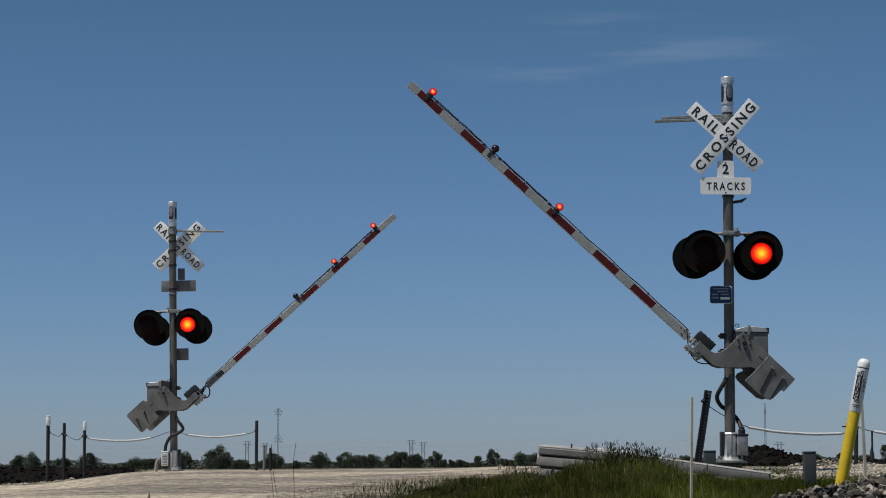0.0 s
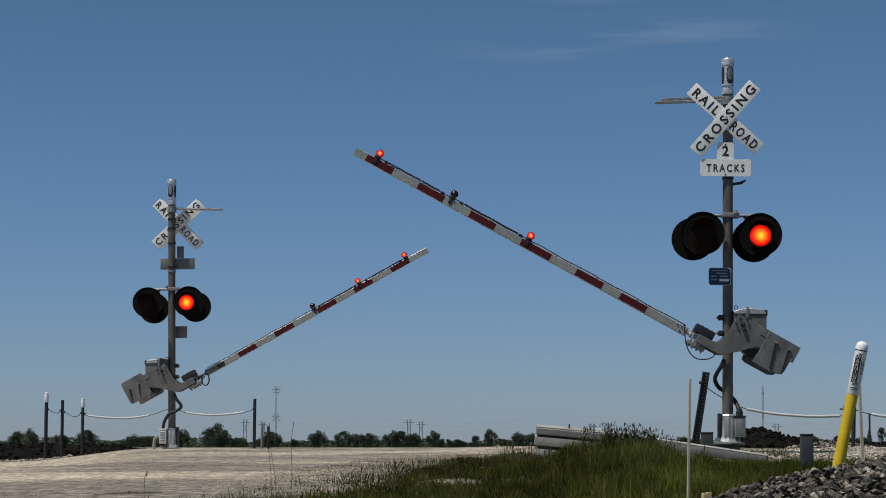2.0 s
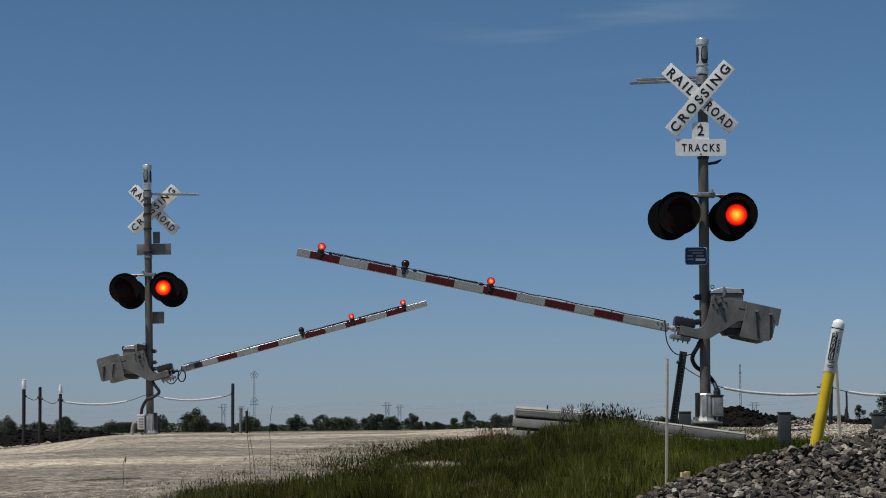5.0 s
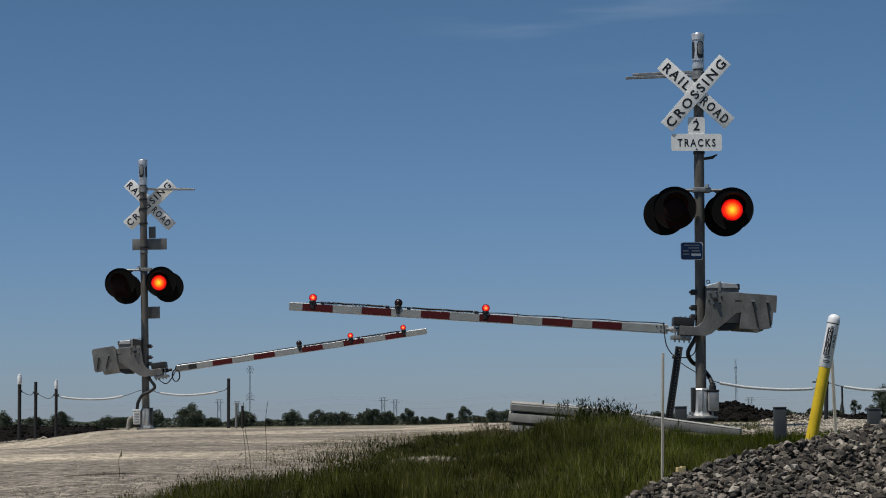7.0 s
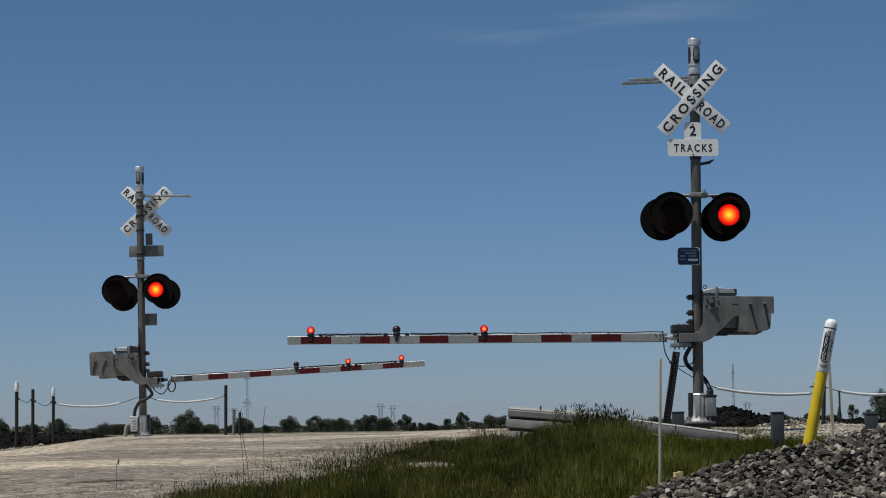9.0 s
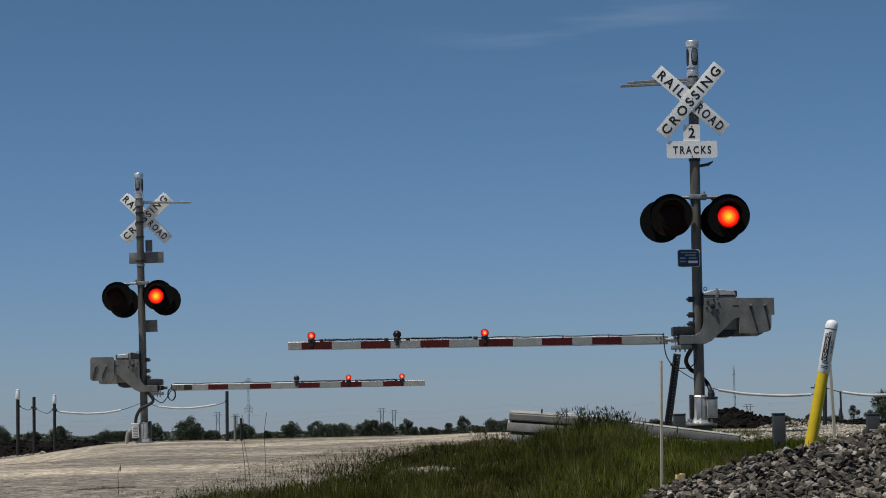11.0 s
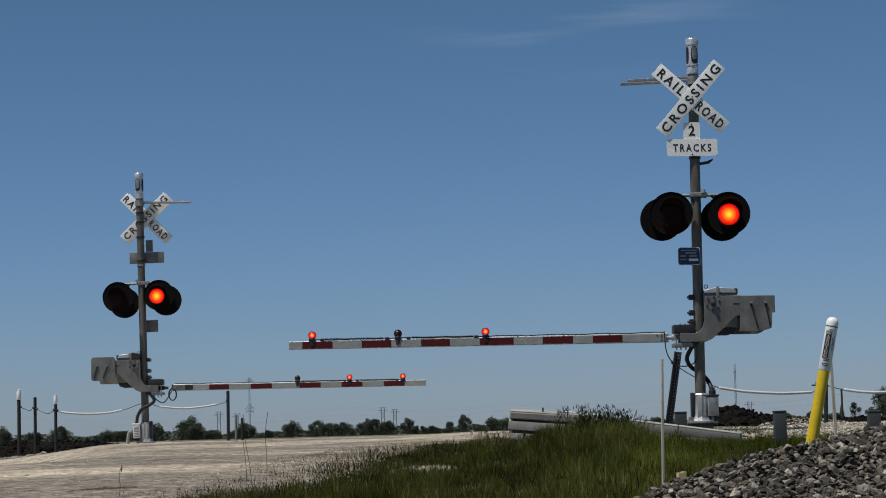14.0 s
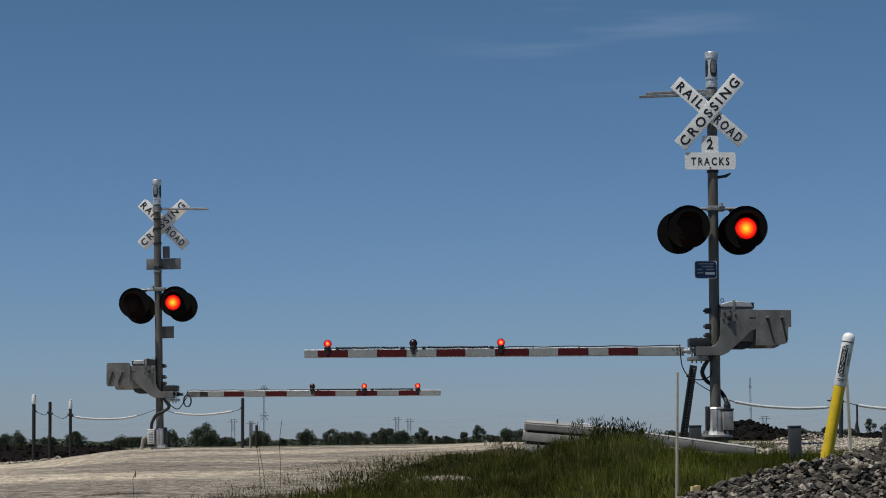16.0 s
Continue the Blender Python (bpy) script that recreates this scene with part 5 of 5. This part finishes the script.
def hframe(x, y, h, w, label):
    st = thing("power_pylon", pose(x, y, land(x, y)), label, "pylon", "far pylons")
    for sx in (-1, 1):
        part("leg", rod(B(), (sx * w * 0.25, 0, 0), (sx * w * 0.25, 0, h), 0.35, 6), PYLON, st)
    part("crossarm", rod(B(), (-w * 0.75, 0, h * 0.9), (w * 0.75, 0, h * 0.9), 0.35, 6), PYLON, st)
    part("crossarm", rod(B(), (-w * 0.55, 0, h), (w * 0.55, 0, h), 0.3, 6), PYLON, st)
    for sx in (-1, 1):
        part("brace", rod(B(), (-sx * w * 0.25, 0, h * 0.5), (sx * w * 0.25, 0, h * 0.88), 0.18, 5), PYLON, st)


hframe(-62, 2000, 25, 6, "thin double power pylon on the horizon")
hframe(-53, 2100, 24, 6, "thin double power pylon on the horizon")
hframe(-219, 2000, 25, 6, "thin double power pylon on the horizon")
hframe(-212, 2100, 24, 6, "thin double power pylon on the horizon")
hframe(289, 2000, 21, 7, "thin double power pylon on the horizon")


def tower(x, y, h, label, arms=((0.95, 3.0), (0.90, 2.2), (0.50, 3.2), (0.44, 3.0))):
    st = thing("lattice_tower", pose(x, y, land(x, y)), label, "tower", "far lattice towers")
    for sx, sy in ((-1, -1), (1, -1), (-1, 1), (1, 1)):
        part("leg", rod(B(), (sx * 0.6, sy * 0.6, 0), (sx * 0.35, sy * 0.35, h), 0.12, 5), PYLON, st)
    for k in range(12):
        z = h * k / 12
        part("brace", rod(B(), (-0.5, -0.5, z), (0.5, -0.5, z + h / 12), 0.07, 4), PYLON, st)
    for z, r in arms:
        part("antenna_arm", rod(B(), (-r, 0, h * z), (r, 0, h * z), 0.15, 5), PYLON, st)
        for sx in (-1, 1):
            part("antenna_panel", rod(B(), (sx * r, 0, h * z - 1.2), (sx * r * 0.2, 0, h * z + 2.4), 0.14, 5), PYLON, st)


tower(-142, 1500, 43, "slim lattice tower with antenna arms on the horizon")
tower(207, 1500, 44, "slim lattice radio mast on the horizon", ((0.86, 0.9), (0.5, 0.8)))

wires = thing("power_line", pose(0, 0, 0), "thin sagging power lines along the horizon", "power line")
for z, dy in ((26, 0), (24, 6), (19, 10)):
    pts = []
    for k in range(13):
        x = -420 + 80 * k
        pts.append((x, 2000 + dy, z - 5 * (k % 2)))
    part("wire", tube(B(), pts, 0.04, 4), PYLON, wires)


# ---- weeds and grass ----
def blades(name, spots, material, label, curl=0.42, width=0.0014):
    """Tapered, bent blades as one mesh. spots: x, y, z, length."""
    rng = np.random.default_rng(len(spots))
    p = np.array(spots)
    n = len(p)
    a = rng.uniform(0, 2 * np.pi, n)
    dx, dy = np.cos(a), np.sin(a)
    bend = rng.uniform(0.05, curl, n) * p[:, 3]
    wv = width * rng.uniform(0.7, 1.5, n)
    sa = rng.uniform(0, np.pi, n)
    sx, sy = np.cos(sa) * wv, np.sin(sa) * wv * 0.5
    co = np.zeros((n, 7, 3))
    for k, (u, ww) in enumerate(((0, 1.0), (0.4, 0.85), (0.75, 0.55), (1.0, 0))):
        cx_, cy_ = p[:, 0] + dx * bend * u * u, p[:, 1] + dy * bend * u * u
        cz_ = p[:, 2] + p[:, 3] * u * (1 - 0.12 * u)
        if k < 3:
            co[:, 2 * k] = np.stack((cx_ - sx * ww, cy_ - sy * ww, cz_), 1)
            co[:, 2 * k + 1] = np.stack((cx_ + sx * ww, cy_ + sy * ww, cz_), 1)
        else:
            co[:, 6] = np.stack((cx_, cy_, cz_), 1)
    base = (np.arange(n) * 7)[:, None]
    quads = np.concatenate([base + np.array([[0, 1, 3, 2]]), base + np.array([[2, 3, 5, 4]])])
    tris = base + np.array([[4, 5, 6]])
    me_ = bpy.data.meshes.new(name)
    me_.from_pydata(co.reshape(-1, 3).tolist(), [], quads.tolist() + tris.tolist())
    me_.materials.append(material)
    return tagged(new(name, me_), label, "grass", kind="stuff")


def seeded(name, spots, material, label):
    """Thin stems, each with a slender seed head of four sides, as one mesh. spots: x, y, z, length."""
    rng = np.random.default_rng(len(spots))
    vs_, fs_ = [], []
    for x, y, z, ln in spots:
        lx, ly = rng.normal(0, 0.14, 2) * ln
        k = len(vs_)
        vs_ += [(x - 0.0009, y, z), (x + 0.0009, y, z), (x + 0.72 * lx, y + 0.72 * ly, z + 0.8 * ln)]
        fs_.append((k, k + 1, k + 2))
        r = 0.0022 * rng.uniform(0.7, 1.5)
        c = (x + 0.82 * lx, y + 0.82 * ly, z + 0.86 * ln)
        vs_ += [(x + 0.68 * lx, y + 0.68 * ly, z + 0.76 * ln), (c[0] - r, c[1], c[2]), (c[0], c[1] - r, c[2]), (c[0] + r, c[1], c[2]), (c[0], c[1] + r, c[2]), (x + lx, y + ly, z + ln)]
        for i in range(4):
            a, b = k + 4 + i, k + 4 + (i + 1) % 4
            fs_ += [(k + 3, a, b), (a, k + 8, b)]
    me_ = bpy.data.meshes.new(name)
    me_.from_pydata(vs_, [], fs_)
    me_.materials.append(material)
    return tagged(new(name, me_), label, "grass", kind="stuff")


rnd = random.Random(11)
seeds = []
green, dry, yellow, olive = [], [], [], []
for _ in range(600000):
    y = 11.8 + 18.4 * rnd.random() ** 0.95
    x = rnd.uniform(-3.2, 0.235 * y + 0.3)
    e = edge_x(y)
    inside = x - e
    if inside < -0.35:
        continue
    patch = noise.noise(Vector((x * 1.1, y * 0.45, 2.2)))
    tuft = noise.noise(Vector((x * 4.5, y * 2.2, 8.1)))
    # ragged margin with bare stone between the tufts
    if ((x + 0.19) / 0.36) ** 2 + ((y - 18.2) / 1.5) ** 2 < 0.7 + 0.8 * tuft:
        continue
    cover = 0.26 + 0.8 * smooth(-0.3, 1.5, inside) + 1.0 * patch + 1.2 * tuft
    if inside < 2.2 and rnd.random() > cover:
        continue
    if heap_z(x, y) > land(x, y) + 0.02 and 9.6 < y < 13.2:
        continue
    if y > 26.6 and x > 0.75:
        continue
    tall = 0.09 + 0.24 * smooth(-0.1, 1.7, inside) + 0.18 * math.exp(-((x - 1.40) / 0.70) ** 2 - ((y - 20) / 4.0) ** 2)
    tall *= 1 - 0.6 * smooth(1.7, 2.6, x) * smooth(15, 19, y)
    tall *= 1 - 0.65 * math.exp(-((x + 0.19) / 0.6) ** 2 - ((y - 16.4) / 1.4) ** 2)
    tall *= max(0.3, 0.88 + 0.8 * noise.noise(Vector((x * 1.6, y * 0.8, 5))) + 1.1 * tuft)
    tall *= 1 - (0.10 + 0.40 * smooth(1.25, 0.6, x)) * smooth(17.0, 19.5, y)
    tall *= 1 - 0.35 * smooth(1.3, 0.2, inside)
    tall = min(tall, 0.46)
    ln = max(0.04, 0.60 * tall * rnd.choice((0.35, 0.5, 0.65, 0.8, 0.9, 1.02)))
    dryness = 0.06 + 0.22 * smooth(1.4, 0.0, inside) + 0.30 * smooth(0.05, 0.4, patch) + 0.12 * smooth(1.1, 0.5, x)
    # patches of bare ground show between the tufts
    # share of brighter blades, raised where the bank is painted as lit
    sunlit_share = 0.9 * math.exp(-((x - 1.3) / 0.6) ** 2 - ((y - 13.4) / 2.2) ** 2) + 0.08 * smooth(0.0, 0.35, tuft) * smooth(0.2, 0.9, inside) + 0.26 * smooth(0.9, 1.6, x) * smooth(24, 21, y)
    pick = yellow if rnd.random() < sunlit_share else (dry if rnd.random() < dryness else green)
    # darker olive blades take over towards the road side
    if pick is not yellow and rnd.random() < 0.9 * smooth(1.7, 0.8, x) * smooth(30, 22, y):
        pick = olive
    pick.append((x, y, land(x, y) - 0.01, ln))
    if rnd.random() < 0.012 + 0.022 * (inside < 1.5):
        seeds.append((x, y, land(x, y) - 0.01, max(0.07, 0.62 * tall * rnd.uniform(0.7, 1.12))))
for _ in range(26000):
    x, y = rnd.uniform(1.9, 5.2), rnd.uniform(22.5, 27.15)
    if x > 3.9 and y > 26.6:
        continue
    green.append((x, y, land(x, y) - 0.01, rnd.uniform(0.05, 0.17)))
# weeds along the foot of the beam, round the mast foot and before the rubble
for _ in range(15000):
    x = rnd.uniform(1.9, 6.4)
    y = 27.05 - 0.2 * (x - 2.3) * (x < 4) + rnd.uniform(-0.35, 0.1) if x < 4 else rnd.uniform(26.5, 27.4)
    clump = noise.noise(Vector((x * 2.2, y, 3.1)))
    if clump < rnd.uniform(-0.5, 0.3):
        continue
    green.append((x, y, land(x, y) - 0.01, (0.10 + 0.18 * max(0, clump + 0.2)) * rnd.uniform(0.5, 1.2) * (1.2 if x < 4 else 1)))
for _ in range(2500):
    x, y = rnd.uniform(3.0, 4.3), rnd.uniform(28.4, 29.2)
    if noise.noise(Vector((x * 3, y * 2, 5.1))) > rnd.uniform(-0.3, 0.3):
        green.append((x, y, land(x, y) - 0.01, rnd.uniform(0.06, 0.17)))
blades("olive_sedge", olive, OLIVE, "dull olive-brown blades among the grass, more of them towards the road")
blades("sunburnt_grass", yellow, YELG, "yellow-green grass clumps, sunlight put into their brighter colour")
blades("grass", green, GRASS, "rank green grass on the bank")
for _ in range(1600):
    y = rnd.uniform(17, 27.5)
    x = edge_x(y) + rnd.uniform(-0.1, 1.4)
    if noise.noise(Vector((x * 1.5, y * 0.7, 12))) < rnd.uniform(-0.3, 0.3):
        continue
    dry.append((x, y, land(x, y) - 0.01, rnd.uniform(0.06, 0.15)))
# a stand of dry weeds by the end of the slab
for _ in range(1500):
    x, y = rnd.gauss(0.56, 0.14), rnd.gauss(25.2, 0.6)
    clump = 0.75 + 0.7 * noise.noise(Vector((x * 4, y * 2, 7)))
    dry.append((x, y, land(x, y) - 0.01, clump * rnd.uniform(0.08, 0.24)))
    if rnd.random() < 0.25:
        seeds.append((x, y, land(x, y) - 0.01, clump * rnd.uniform(0.16, 0.29)))
leafy = []
for _ in range(11000):
    y = 12.2 + 13.0 * rnd.random()
    x = rnd.uniform(-1.6, 0.225 * y)
    if x < edge_x(y) + 0.25 or (heap_z(x, y) > land(x, y) + 0.02 and y < 13.2) or ((x + 0.19) / 0.36) ** 2 + ((y - 18.2) / 1.5) ** 2 < 1:
        continue
    if noise.noise(Vector((x * 1.7, y * 0.8, 14))) < rnd.uniform(-0.3, 0.3):
        continue
    leafy.append((x, y, land(x, y) + rnd.uniform(0.0, 0.12) * smooth(0.2, 1.5, x - edge_x(y)), rnd.uniform(0.04, 0.10)))
# dark broad-leaved weeds that stand over the crest of the bank
for _ in range(26):
    cx, cy = rnd.gauss(1.50, 0.20), rnd.gauss(20.2, 0.5)
    top = rnd.uniform(0.22, 0.36)
    for _q in range(70):
        u = rnd.random()
        x, y = cx + rnd.gauss(0, 0.022 + 0.02 * (1 - u)), cy + rnd.gauss(0, 0.03)
        leafy.append((x, y, land(cx, cy) + top * (0.35 + 0.62 * u), rnd.uniform(0.02, 0.05)))
    for _q in range(5):
        leafy.append((cx + rnd.gauss(0, 0.012), cy + rnd.gauss(0, 0.012), land(cx, cy) - 0.01, top))
blades("leafy_weeds", leafy, HERB, "low dark broad-leaved weeds among the grass", 1.1, 0.0034)
seeded("seed_grass", seeds, SEED, "fine pale seed heads over the grass")
blades("dry_grass", dry, DRYG, "sparse dry grass along the road edge")

rnd = random.Random(21)


def weed(x, y, h, lean, head):
    st = thing("weed_stalk", pose(x, y, rest(x, y, 0.02), rnd.uniform(-3, 3), lean, 0), "tall thin dry weed stalk", "weed", "weed stalks")
    part("stem", tube(B(), [(0, 0, 0), (0.006, 0, h * 0.4), (-0.004, 0, h * 0.75), (0.012, 0, h)], 0.0017, 5), DRYG, st)
    if head:
        prof = [(0.0015 + 0.0045 * math.sin(math.pi * k / 9) * rnd.uniform(0.6, 1.3), h * (0.82 + 0.22 * k / 9)) for k in range(10)]
        part("seed_head", lathe(B(), prof, ((0.008, 0, 0), (0.012, 0, 1)), 6), DRYG, st)


for x, y, top, lean, hd in ((-1.40, 14.5, 1.75, -3, 0), (-1.36, 14.5, 1.72, -6, 0), (-1.27, 14.5, 1.76, 1, 0), (-2.29, 14.5, 1.42, 3, 1)):
    weed(x, y, top - land(x, y) + 0.02, lean, hd)
for k in range(16):
    x, y = rnd.uniform(1.0, 2.3), rnd.uniform(18.5, 21)
    weed(x, y, rnd.uniform(0.2, 0.34), rnd.uniform(-8, 8), 1)


# ---- what moves: the gates come down, the lamps flash by turns ----
NEAR_GATE = [(0.0, 42.4), (0.5, 38.6), (1.0, 35.0), (1.5, 31.5), (2.0, 28.2), (2.5, 25.1), (3.0, 22.05), (3.5, 19.25), (4.0, 16.65), (6.5, 5.47), (7.0, 3.77),
             (7.5, 2.1), (8.0, 0.53), (8.3, 0.1), (8.6, 0.05), (9.0, 0.05), (12.0, 0.0), (16.0, 0.0)]
FAR_GATE = [(0.0, 41.9), (0.5, 38.55), (1.0, 35.15), (1.5, 32.05), (2.0, 29.1), (2.5, 26.35), (3.0, 23.7), (3.5, 21.15), (4.0, 18.8), (6.5, 9.6), (7.0, 8.2),
            (7.5, 6.65), (8.0, 5.3), (8.5, 4.2), (9.0, 3.1), (9.6, 1.95), (10.2, 0.95), (10.7, 0.35), (11.2, 0.08), (12.0, 0.03), (13.0, 0.0), (16.0, 0.0)]


def flash_rows(place, lit_when_left):
    """Rows for a lamp that turns its lit face forward and away by turns, about once a second."""
    times = []
    k = -1
    while 0.26 + 0.991 * k < 17:
        times += [(0.26 + 0.991 * k, "left"), (0.73 + 0.991 * k, "right")]
        k += 1
    rows, angle = [(0.0, 0 if not lit_when_left else 180)], 0 if not lit_when_left else 180
    for t, side in times:
        if t <= 0.05 or t > 15.9:
            continue
        f = round(t * FPS)
        rows += [((f - 2 + k) / FPS, angle + 60 * k) for k in range(4)]
        angle += 180
    rows.append((16.0, angle))
    return [(t, pose(*place, 0, 0, a)) for t, a in rows]


def motions():
    for who, table, rest_deg, s in (("near", NEAR_GATE, -0.42, 1), ("far", FAR_GATE, 1.14, -1)):
        hub = HUB[who]
        root = 0.69 if who == "near" else 0.76
        attach = Vector((-s * root, 0, -0.42))
        arm_rows, cable_rows = [], []
        for t, a in table:
            # extra turn that fits the raised arm's tip to the camera's view
            a += (0.40 if who == "near" else 0.55) * min(1.0, a / 32)
            m = pose(*hub, 0, rest_deg + s * a, 0)
            arm_rows.append((t, m))
            p = m @ attach
            cable_rows.append((t, pose(p.x, p.y - 0.05, p.z)))
        walk(GATES[who], arm_rows)
        walk(CABLES[who], cable_rows)
        globes = GLOBES[who]
        # the tip lamp burns steadily, the other two flash by turns
        walk(globes[0], flash_rows(globes[0].location.copy(), who == "far"))
        walk(globes[1], flash_rows(globes[1].location.copy(), who == "near"))
    for side, lenses in BLINKERS.items():
        for lens in lenses:
            walk(lens, flash_rows(lens.location.copy(), side == "left"))


motions()
